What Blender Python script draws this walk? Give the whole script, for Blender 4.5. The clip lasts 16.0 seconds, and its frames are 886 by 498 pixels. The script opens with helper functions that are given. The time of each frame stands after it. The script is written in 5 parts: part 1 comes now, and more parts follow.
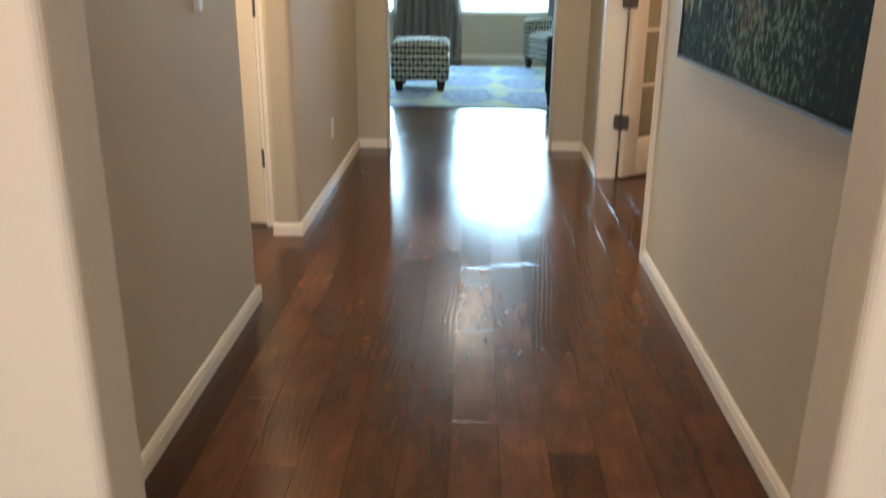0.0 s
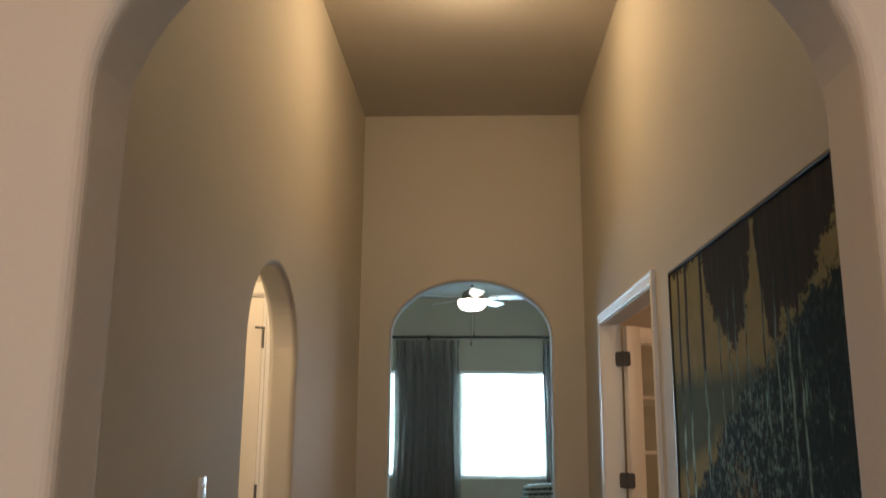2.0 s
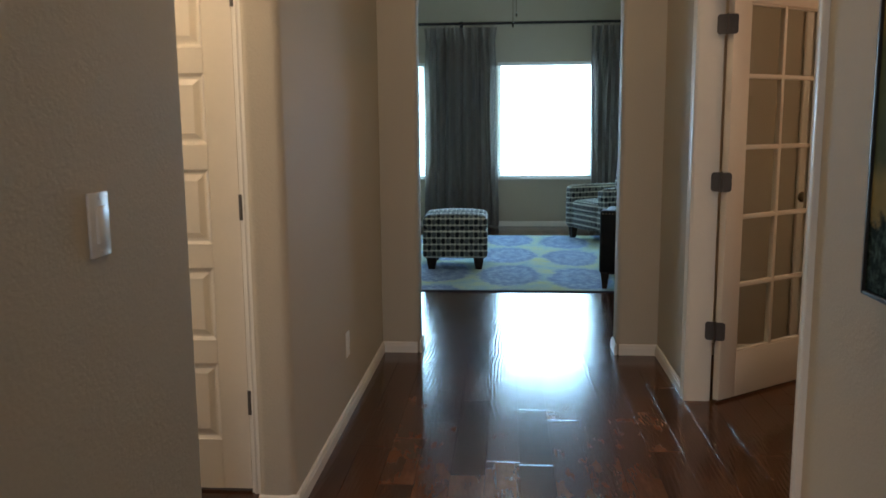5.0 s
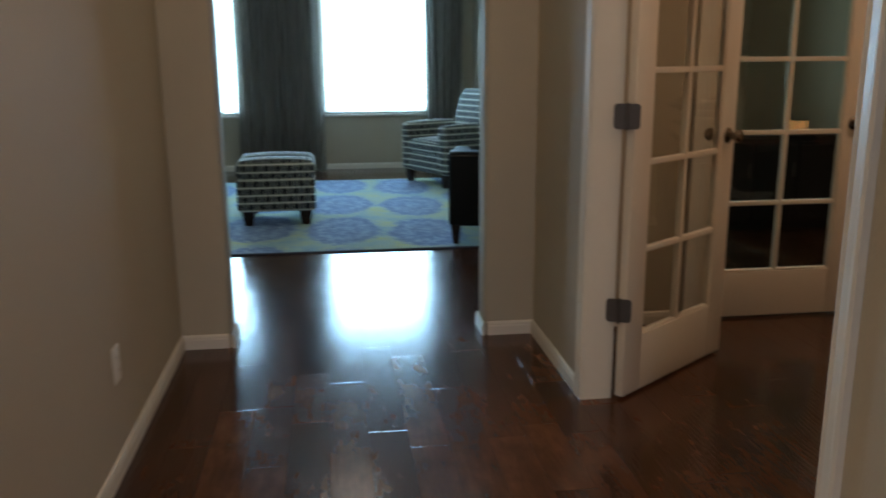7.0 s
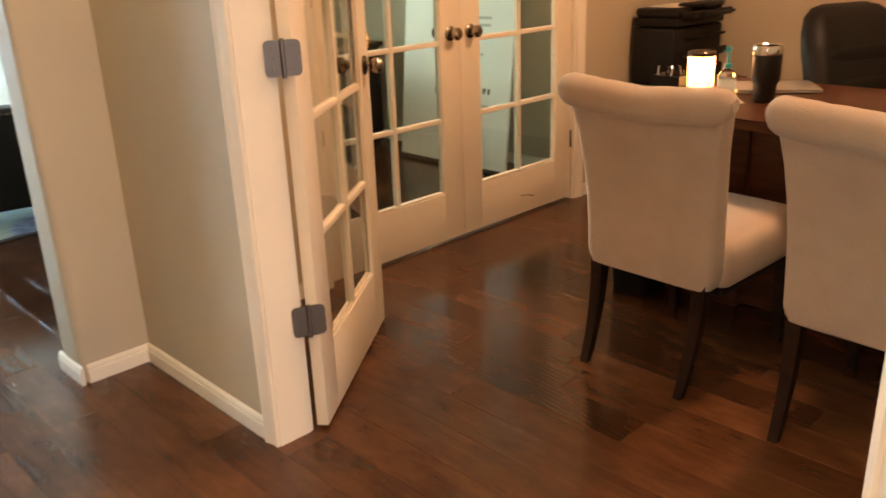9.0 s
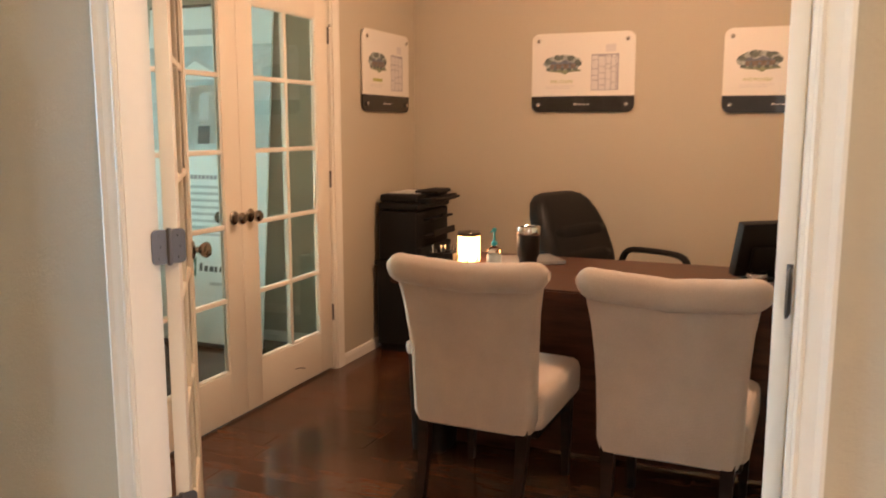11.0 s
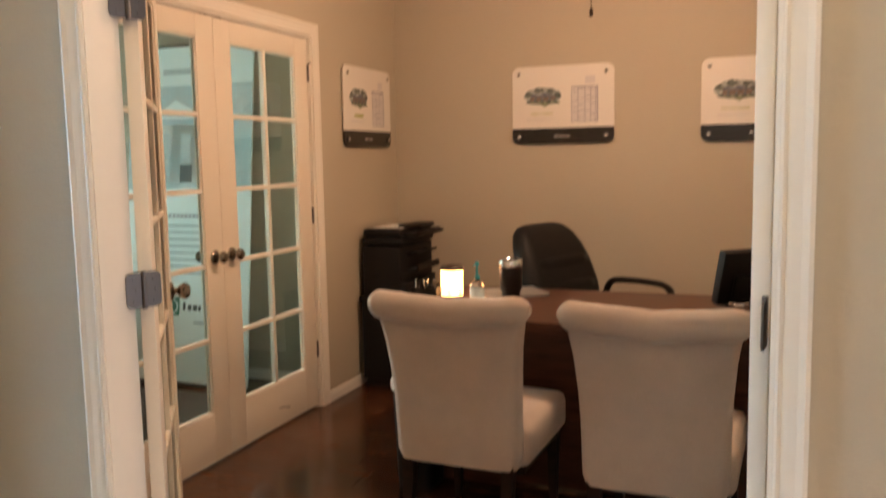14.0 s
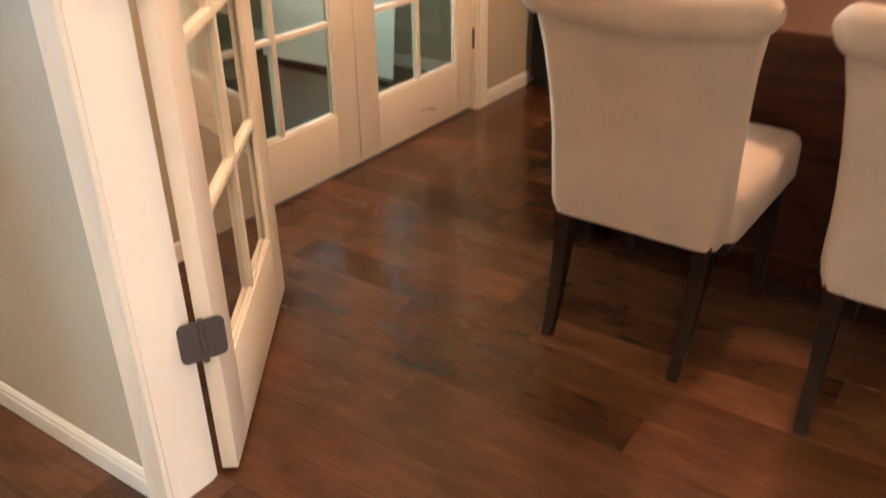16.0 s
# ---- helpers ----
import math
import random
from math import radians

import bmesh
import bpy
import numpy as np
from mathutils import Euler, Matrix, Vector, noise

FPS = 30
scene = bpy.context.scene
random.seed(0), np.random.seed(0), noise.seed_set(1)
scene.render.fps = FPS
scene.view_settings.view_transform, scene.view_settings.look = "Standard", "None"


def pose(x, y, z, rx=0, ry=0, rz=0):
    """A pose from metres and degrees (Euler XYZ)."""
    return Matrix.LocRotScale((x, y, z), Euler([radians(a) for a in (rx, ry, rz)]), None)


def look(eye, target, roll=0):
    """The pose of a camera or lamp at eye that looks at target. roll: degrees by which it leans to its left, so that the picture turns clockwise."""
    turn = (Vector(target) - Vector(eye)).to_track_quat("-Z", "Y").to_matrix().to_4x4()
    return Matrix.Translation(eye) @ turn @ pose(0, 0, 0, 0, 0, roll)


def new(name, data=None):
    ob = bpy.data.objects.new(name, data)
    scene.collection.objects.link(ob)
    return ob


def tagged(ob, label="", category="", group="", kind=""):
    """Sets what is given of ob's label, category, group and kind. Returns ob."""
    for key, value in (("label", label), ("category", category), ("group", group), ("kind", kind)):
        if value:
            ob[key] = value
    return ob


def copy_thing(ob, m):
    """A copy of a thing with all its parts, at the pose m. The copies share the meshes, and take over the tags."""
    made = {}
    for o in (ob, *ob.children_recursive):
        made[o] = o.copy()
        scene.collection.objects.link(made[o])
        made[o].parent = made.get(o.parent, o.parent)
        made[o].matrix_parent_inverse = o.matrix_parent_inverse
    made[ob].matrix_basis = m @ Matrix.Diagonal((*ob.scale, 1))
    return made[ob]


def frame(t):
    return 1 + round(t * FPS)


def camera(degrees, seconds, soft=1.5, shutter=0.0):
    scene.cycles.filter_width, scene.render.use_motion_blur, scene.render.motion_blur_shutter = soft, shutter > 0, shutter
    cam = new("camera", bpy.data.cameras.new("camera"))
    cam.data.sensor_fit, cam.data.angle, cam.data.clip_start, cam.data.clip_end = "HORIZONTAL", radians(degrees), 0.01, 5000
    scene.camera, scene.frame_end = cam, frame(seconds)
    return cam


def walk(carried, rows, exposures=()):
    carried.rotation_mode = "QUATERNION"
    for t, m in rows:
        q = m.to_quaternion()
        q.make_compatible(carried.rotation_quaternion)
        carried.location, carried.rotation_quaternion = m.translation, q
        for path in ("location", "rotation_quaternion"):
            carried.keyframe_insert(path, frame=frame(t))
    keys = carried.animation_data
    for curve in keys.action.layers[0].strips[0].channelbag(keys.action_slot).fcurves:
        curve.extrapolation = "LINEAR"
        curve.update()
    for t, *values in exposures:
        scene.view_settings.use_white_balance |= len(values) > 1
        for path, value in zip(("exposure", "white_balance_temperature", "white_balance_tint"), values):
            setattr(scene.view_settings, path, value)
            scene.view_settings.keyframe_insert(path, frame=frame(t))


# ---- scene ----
cam = camera(56.4, 16.0, 1.6, 0.4)
PATH = [
    (0, (0.184, 0.143, 1.251), (0.113, 2.033, 0.599), 0.5),
    (0.5, (0.182, 0.133, 1.325), (0.113, 2.101, 0.975), 0.6),
    (1, (0.182, 0.123, 1.337), (0.111, 2.121, 1.291), 0.7),
    (1.5, (0.181, 0.102, 1.394), (0.106, 2.091, 1.599), 0.4),
    (2, (0.183, 0.108, 1.402), (0.103, 2.065, 1.808), 0.4),
    (2.5, (0.184, 0.131, 1.401), (0.086, 2.067, 1.894), 0.2),
    (3, (0.183, 0.184, 1.365), (0.065, 2.123, 1.840), -1.0),
    (3.5, (0.202, 0.467, 1.345), (0.031, 2.452, 1.523), -0.9),
    (4, (0.159, 0.716, 1.346), (-0.016, 2.708, 1.282), -0.5),
    (6.5, (0.055, 2.112, 1.339), (0.046, 4.067, 0.922), -0.6),
    (7, (0.042, 2.362, 1.271), (0.300, 4.293, 0.816), -0.3),
    (7.5, (-0.032, 2.651, 1.323), (0.547, 4.482, 0.766), -1.9),
    (8, (-0.036, 2.930, 1.290), (0.761, 4.654, 0.664), -2.0),
    (8.5, (-0.067, 3.183, 1.299), (1.007, 4.741, 0.652), -1.7),
    (9, (-0.096, 3.414, 1.303), (1.206, 4.768, 0.618), -2.2),
    (9.5, (-0.150, 3.580, 1.302), (1.327, 4.780, 0.688), -1.4),
    (12, (-0.787, 3.745, 1.421), (1.137, 4.289, 1.370), -0.6),
    (12.5, (-0.793, 3.735, 1.432), (1.130, 4.279, 1.513), -0.6),
    (13, (-0.754, 3.762, 1.422), (1.164, 4.328, 1.535), -0.9),
    (13.5, (-0.684, 3.722, 1.408), (1.212, 4.358, 1.438), -0.9),
    (14, (-0.568, 3.711, 1.377), (1.282, 4.439, 1.158), -1.1),
    (14.5, (-0.368, 3.835, 1.316), (1.388, 4.653, 0.817), -1.2),
    (15, (-0.194, 3.894, 1.314), (1.468, 4.821, 0.697), -1.0),
    (15.5, (0.026, 3.916, 1.316), (1.597, 4.938, 0.616), 0.6),
    (16, (0.250, 4.028, 1.252), (1.696, 5.036, 0.307), -0.9),
]
EXPOSURES = [(0, 0.30, 6900, 9), (0.5, -0.12, 6600, 8), (1, -0.56, 6600, 8), (1.5, -0.58, 6750, 9), (2, -0.73, 6900, 11), (2.5, -0.94, 6900, 11), (3, -1.02, 6900, 11), (3.5, -1.0, 6700, 10), (4, -1.02, 6600, 10), (6.5, -0.84, 6350, 12), (7, -1.05, 6500, 11),
             (7.5, -0.62, 7300, 14), (8, -0.1, 8100, 22), (8.5, 0.32, 8800, 27), (9, 0.92, 8500, 22), (9.5, 1.14, 7700, 18), (12, 0.68, 6650, 16), (13, 0.61, 6700, 16), (14, 0.60, 6500, 14), (14.5, 1.28, 6400, 13), (15, 1.45, 6350, 13), (16, 1.38, 6550, 15)]
walk(cam, [(t, look(eye, target, roll)) for t, eye, target, roll in PATH], EXPOSURES)

# ---- world and lights ----
world = bpy.data.worlds.new("sky")
scene.world = world
world.use_nodes = True
wt = world.node_tree
sky = wt.nodes.new("ShaderNodeTexSky")
sky.sky_type, sky.sun_disc = "NISHITA", False
sky.sun_elevation, sky.sun_rotation = radians(50), radians(150)
wt.links.new(sky.outputs[0], wt.nodes["Background"].inputs[0])
wt.nodes["Background"].inputs[1].default_value = 0.1


def lamp(name, kind, watts, colour, m, size=0.1, size_y=None, spread=180):
    data = bpy.data.lights.new(name, kind)
    data.energy, data.color = watts, colour
    if kind == "AREA":
        data.shape, data.size, data.size_y = "RECTANGLE", size, size_y or size
        data.spread = radians(spread)
    else:
        data.shadow_soft_size = size
    ob = new(name, data)
    ob.matrix_world = m
    return ob


WARM = (1.0, 0.525, 0.285)
HALL_WARM = (1.0, 0.76, 0.50)
COOL = (0.38, 0.70, 1.0)
lamp("hall_lamp_light", "POINT", 49, HALL_WARM, pose(0.16, 3.79, 3.44), 0.14)
lamp("office_fan_light", "POINT", 35.5, WARM, pose(2.78, 4.385, 2.325), 0.06)
lamp("living_fan_light", "POINT", 9, (1.0, 0.86, 0.68), pose(0.14, 8.9, 2.59), 0.06)
lamp("lobby_light", "POINT", 44, (1.0, 0.78, 0.54), pose(-1.35, 3.20, 2.42), 0.08)
lamp("entry_light", "POINT", 62, WARM, pose(-0.2, -0.4, 3.46), 0.09)
lamp("lantern_light", "POINT", 1.6, WARM, pose(2.86, 5.02, 0.85), 0.03)
lamp("window_daylight", "AREA", 255, COOL, pose(0.57, 12.078, 1.36, -90, 0, 0), 1.24, 1.50)
lamp("window_daylight_side", "AREA", 255, COOL, pose(-1.56, 12.078, 1.36, -90, 0, 0), 1.24, 1.50)
lamp("back_room_daylight", "AREA", 20, (0.66, 1.0, 0.97), pose(2.6, 9.66, 1.45, -90, 0, 0), 0.98, 1.28, spread=85)
lamp("front_door_daylight", "AREA", 104, (0.84, 0.87, 1.0), pose(0.2, -2.28, 1.25, 90, 0, 0), 1.5, 1.9)
# added fill lamp in an unseen lobby opening, no known source there
lamp("lobby_fill", "AREA", 6, (1.0, 0.95, 0.90), pose(-2.06, 3.45, 1.25, 0, -90, 0), 1.6, 0.8)
sun = lamp("sun", "SUN", 2.5, (1.0, 0.95, 0.88), pose(0, 0, 8, 40, 0, -30), 0)
sun.data.angle = radians(0.5)

# ---- materials ----


def shader(name):
    m = bpy.data.materials.new(name)
    m.use_nodes = True
    return m, m.node_tree, m.node_tree.nodes["Principled BSDF"]


def node(nt, kind, **values):
    n = nt.nodes.new(kind)
    for key, value in values.items():
        n.inputs[key].default_value = value
    return n


def ramp(nt, source, stops):
    r = nt.nodes.new("ShaderNodeValToRGB")
    els = r.color_ramp.elements
    while len(els) < len(stops):
        els.new(0.5)
    for e, (p, c) in zip(els, stops):
        e.position, e.color = p, (*c, 1)
    nt.links.new(source, r.inputs[0])
    return r.outputs[0]


def calc(nt, op, a, b=None, c=None):
    n = nt.nodes.new("ShaderNodeMath")
    n.operation = op
    for k, v in enumerate((a, b, c)):
        if v is None:
            continue
        if isinstance(v, (int, float)):
            n.inputs[k].default_value = v
        else:
            nt.links.new(v, n.inputs[k])
    return n.outputs[0]


def mixed(nt, fac, a, b, blend="MIX"):
    n = nt.nodes.new("ShaderNodeMix")
    n.data_type, n.blend_type = "RGBA", blend
    for k, v in ((0, fac), (6, a), (7, b)):
        if isinstance(v, (int, float)):
            n.inputs[k].default_value = v
        elif isinstance(v, tuple):
            n.inputs[k].default_value = (*v, 1)
        else:
            nt.links.new(v, n.inputs[k])
    return n.outputs[2]


def coords(nt, which="Object", scale=(1, 1, 1)):
    tc = nt.nodes.new("ShaderNodeTexCoord")
    mp = nt.nodes.new("ShaderNodeMapping")
    mp.inputs["Scale"].default_value = scale
    nt.links.new(tc.outputs[which], mp.inputs[0])
    return mp.outputs[0]


def noise_of(nt, vec, scale, detail=4, rough=0.55):
    n = node(nt, "ShaderNodeTexNoise", Scale=scale, Detail=detail, Roughness=rough)
    nt.links.new(vec, n.inputs["Vector"])
    return n.outputs[0]


def bumped(nt, bsdf, height, strength, distance=0.002):
    b = node(nt, "ShaderNodeBump", Strength=strength, Distance=distance)
    nt.links.new(height, b.inputs["Height"])
    nt.links.new(b.outputs[0], bsdf.inputs["Normal"])


def surface(name, col, rough=0.5, metal=0.0, vary=0.10, large=1.5, fine=60, bump=0.1, coat=0.0, sheen=0.0, dist=0.002, spec=0.5):
    """A plain surface with blotches, grain and a fine relief."""
    m, nt, b = shader(name)
    v = coords(nt)
    a, g = noise_of(nt, v, large, 3), noise_of(nt, v, fine, 5)
    low = tuple(c * (1 - vary) for c in col)
    high = tuple(min(1, c * (1 + vary)) for c in col)
    both = calc(nt, "MULTIPLY_ADD", g, 0.35, calc(nt, "MULTIPLY", a, 0.65))
    nt.links.new(ramp(nt, both, [(0.3, low), (0.7, high)]), b.inputs["Base Color"])
    nt.links.new(calc(nt, "MULTIPLY_ADD", both, 0.16, rough - 0.08), b.inputs["Roughness"])
    b.inputs["Metallic"].default_value = metal
    b.inputs["Coat Weight"].default_value = coat
    b.inputs["Specular IOR Level"].default_value = spec
    b.inputs["Sheen Weight"].default_value = sheen
    if bump:
        bumped(nt, b, g, bump, dist)
    return m


def glowing(name, col, strength):
    m, nt, b = shader(name)
    b.inputs["Base Color"].default_value = (*col, 1)
    b.inputs["Emission Color"].default_value = (*col, 1)
    b.inputs["Emission Strength"].default_value = strength
    return m


def wood_planks(name):
    m, nt, b = shader(name)
    info, geo = nt.nodes.new("ShaderNodeObjectInfo"), nt.nodes.new("ShaderNodeNewGeometry")
    rnd = calc(nt, "FRACT", calc(nt, "ADD", info.outputs["Random"], geo.outputs["Random Per Island"]))
    tc = nt.nodes.new("ShaderNodeTexCoord")
    add = nt.nodes.new("ShaderNodeVectorMath")
    comb = nt.nodes.new("ShaderNodeCombineXYZ")
    nt.links.new(calc(nt, "MULTIPLY", rnd, 57.0), comb.inputs[0])
    nt.links.new(calc(nt, "MULTIPLY", rnd, 23.0), comb.inputs[1])
    nt.links.new(tc.outputs["Object"], add.inputs[0])
    nt.links.new(comb.outputs[0], add.inputs[1])

    def at(sx, sy, sz):
        mp = nt.nodes.new("ShaderNodeMapping")
        mp.inputs["Scale"].default_value = (sx, sy, sz)
        nt.links.new(add.outputs[0], mp.inputs[0])
        return mp.outputs[0]
    grain = noise_of(nt, at(22, 2.4, 22), 1.6, 6, 0.58)
    cloud = noise_of(nt, at(9, 4.0, 9), 1.0, 5, 0.62)
    fleck = noise_of(nt, at(150, 10, 150), 1.0, 3, 0.7)
    tone = calc(nt, "ADD", calc(nt, "MULTIPLY", grain, 0.30), calc(nt, "MULTIPLY", cloud, 0.70))
    tone = calc(nt, "ADD", tone, calc(nt, "MULTIPLY_ADD", rnd, 0.28, -0.13))
    col = ramp(nt, tone, [(0.20, (0.024, 0.0090, 0.0046)), (0.42, (0.060, 0.0222, 0.0104)), (0.60, (0.099, 0.0385, 0.0180)), (0.82, (0.168, 0.071, 0.033))])
    col = mixed(nt, 0.22, col, ramp(nt, fleck, [(0.36, (0.50, 0.46, 0.44)), (0.58, (1, 1, 1))]), "MULTIPLY")
    nt.links.new(col, b.inputs["Base Color"])
    nt.links.new(calc(nt, "MULTIPLY_ADD", rnd, 0.03, 0.152), b.inputs["Roughness"])
    # hand-scraped furrows that wander along each board, deeper in some places
    sep = nt.nodes.new("ShaderNodeSeparateXYZ")
    nt.links.new(add.outputs[0], sep.inputs[0])
    wander = noise_of(nt, at(5, 3.2, 5), 1.0, 2, 0.45)
    slant = calc(nt, "MULTIPLY", sep.outputs[1], calc(nt, "MULTIPLY_ADD", rnd, 0.24, -0.12))
    phase = calc(nt, "ADD", calc(nt, "MULTIPLY", calc(nt, "ADD", sep.outputs[0], slant), 330.0), calc(nt, "MULTIPLY", wander, 11.0))
    furrow = calc(nt, "MULTIPLY", calc(nt, "SINE", phase), ramp(nt, noise_of(nt, at(6, 2.2, 6), 1.0, 3), [(0.30, (0.45, 0.45, 0.45)), (0.65, (1, 1, 1))]))
    h = calc(nt, "ADD", calc(nt, "MULTIPLY", furrow, 0.5), calc(nt, "MULTIPLY", wander, 0.2))
    bumped(nt, b, h, 1.0, 0.00023)
    return m


def dark_wood(name, cols):
    m, nt, b = shader(name)
    v = coords(nt, "Object", (14, 2, 14))
    g = noise_of(nt, v, 2.0, 6, 0.6)
    nt.links.new(ramp(nt, g, [(0.3, cols[0]), (0.7, cols[1])]), b.inputs["Base Color"])
    nt.links.new(calc(nt, "MULTIPLY_ADD", g, 0.15, 0.26), b.inputs["Roughness"])
    b.inputs["Specular IOR Level"].default_value = 0.2
    bumped(nt, b, g, 0.08)
    return m


def oval_fabric(name):
    """Upholstery with a chequer of black and grey ovals on cream, on the mesh's own flat map in metres."""
    m, nt, b = shader(name)
    sep = nt.nodes.new("ShaderNodeSeparateXYZ")
    tc = nt.nodes.new("ShaderNodeTexCoord")
    nt.links.new(tc.outputs["UV"], sep.inputs[0])
    px, pz = 0.0425, 0.0585
    fray = calc(nt, "MULTIPLY_ADD", noise_of(nt, coords(nt), 120, 3), 0.14, -0.07)
    gx = calc(nt, "ADD", calc(nt, "DIVIDE", sep.outputs[0], px), fray)
    gz = calc(nt, "ADD", calc(nt, "DIVIDE", sep.outputs[1], pz), fray)
    u = calc(nt, "ABSOLUTE", calc(nt, "SUBTRACT", calc(nt, "FRACT", gx), 0.5))
    w = calc(nt, "ABSOLUTE", calc(nt, "SUBTRACT", calc(nt, "FRACT", gz), 0.5))
    d = calc(nt, "ADD", calc(nt, "POWER", calc(nt, "MULTIPLY", u, 2.12), 2.8), calc(nt, "POWER", calc(nt, "MULTIPLY", w, 2.3), 2.8))
    parity = calc(nt, "ABSOLUTE", calc(nt, "MODULO", calc(nt, "ADD", calc(nt, "FLOOR", gx), calc(nt, "FLOOR", gz)), 2.0))
    ink = mixed(nt, calc(nt, "LESS_THAN", parity, 0.5), (0.006, 0.006, 0.008), (0.075, 0.082, 0.076))
    ground = mixed(nt, calc(nt, "GREATER_THAN", w, 0.43), (0.40, 0.39, 0.30), (0.64, 0.61, 0.50))
    nt.links.new(mixed(nt, calc(nt, "LESS_THAN", d, 1.0), ground, ink), b.inputs["Base Color"])
    bumped(nt, b, noise_of(nt, coords(nt), 260, 2), 0.25)
    b.inputs["Roughness"].default_value = 0.85
    b.inputs["Sheen Weight"].default_value = 0.2
    return m


def rug_pile(name):
    """Large feathered blue ovals, staggered on a pale yellow-green ground."""
    m, nt, b = shader(name)
    v = coords(nt)
    warp = calc(nt, "MULTIPLY_ADD", noise_of(nt, v, 2.2, 3), 0.44, -0.22)
    feather = noise_of(nt, v, 26, 4, 0.65)
    sep = nt.nodes.new("ShaderNodeSeparateXYZ")
    nt.links.new(v, sep.inputs[0])
    gx = calc(nt, "ADD", calc(nt, "DIVIDE", sep.outputs[0], 0.62), 0.90)
    gy = calc(nt, "ADD", calc(nt, "DIVIDE", sep.outputs[1], 1.10), 0.36)
    gy = calc(nt, "ADD", gy, calc(nt, "MULTIPLY", calc(nt, "SINE", calc(nt, "MULTIPLY", calc(nt, "FLOOR", gx), 2.6)), 0.26))
    u = calc(nt, "SUBTRACT", calc(nt, "FRACT", gx), 0.5)
    w = calc(nt, "SUBTRACT", calc(nt, "FRACT", gy), 0.5)
    d = calc(nt, "SQRT", calc(nt, "ADD", calc(nt, "POWER", calc(nt, "ABSOLUTE", u), 2.0), calc(nt, "POWER", calc(nt, "ABSOLUTE", w), 2.0)))
    d = calc(nt, "ADD", d, calc(nt, "MULTIPLY", warp, 0.60))
    ang = calc(nt, "ARCTAN2", w, u)
    rings = calc(nt, "SINE", calc(nt, "ADD", calc(nt, "MULTIPLY", d, 30.0), calc(nt, "MULTIPLY", calc(nt, "SINE", calc(nt, "MULTIPLY", ang, 13.0)), 0.8)))
    streak = calc(nt, "ADD", calc(nt, "MULTIPLY", rings, 0.07), feather)
    blue = ramp(nt, streak, [(0.32, (0.14, 0.20, 0.38)), (0.50, (0.22, 0.31, 0.53)), (0.70, (0.37, 0.50, 0.66))])
    ground = ramp(nt, calc(nt, "ADD", calc(nt, "MULTIPLY", noise_of(nt, v, 2.6, 4), 0.75), calc(nt, "MULTIPLY", feather, 0.25)), [(0.38, (0.30, 0.46, 0.54)), (0.50, (0.44, 0.55, 0.46)), (0.62, (0.54, 0.58, 0.31))])
    edge = calc(nt, "ADD", d, calc(nt, "MULTIPLY_ADD", feather, 0.16, -0.08))
    col = mixed(nt, ramp(nt, edge, [(0.40, (0.9, 0.9, 0.9)), (0.50, (0, 0, 0))]), ground, blue)
    col = mixed(nt, 0.30, col, ramp(nt, noise_of(nt, v, 90, 3), [(0.3, (0.55, 0.55, 0.55)), (0.7, (1, 1, 1))]), "MULTIPLY")
    nt.links.new(col, b.inputs["Base Color"])
    b.inputs["Roughness"].default_value = 0.95
    bumped(nt, b, noise_of(nt, v, 400, 2), 0.5, 0.004)
    return m


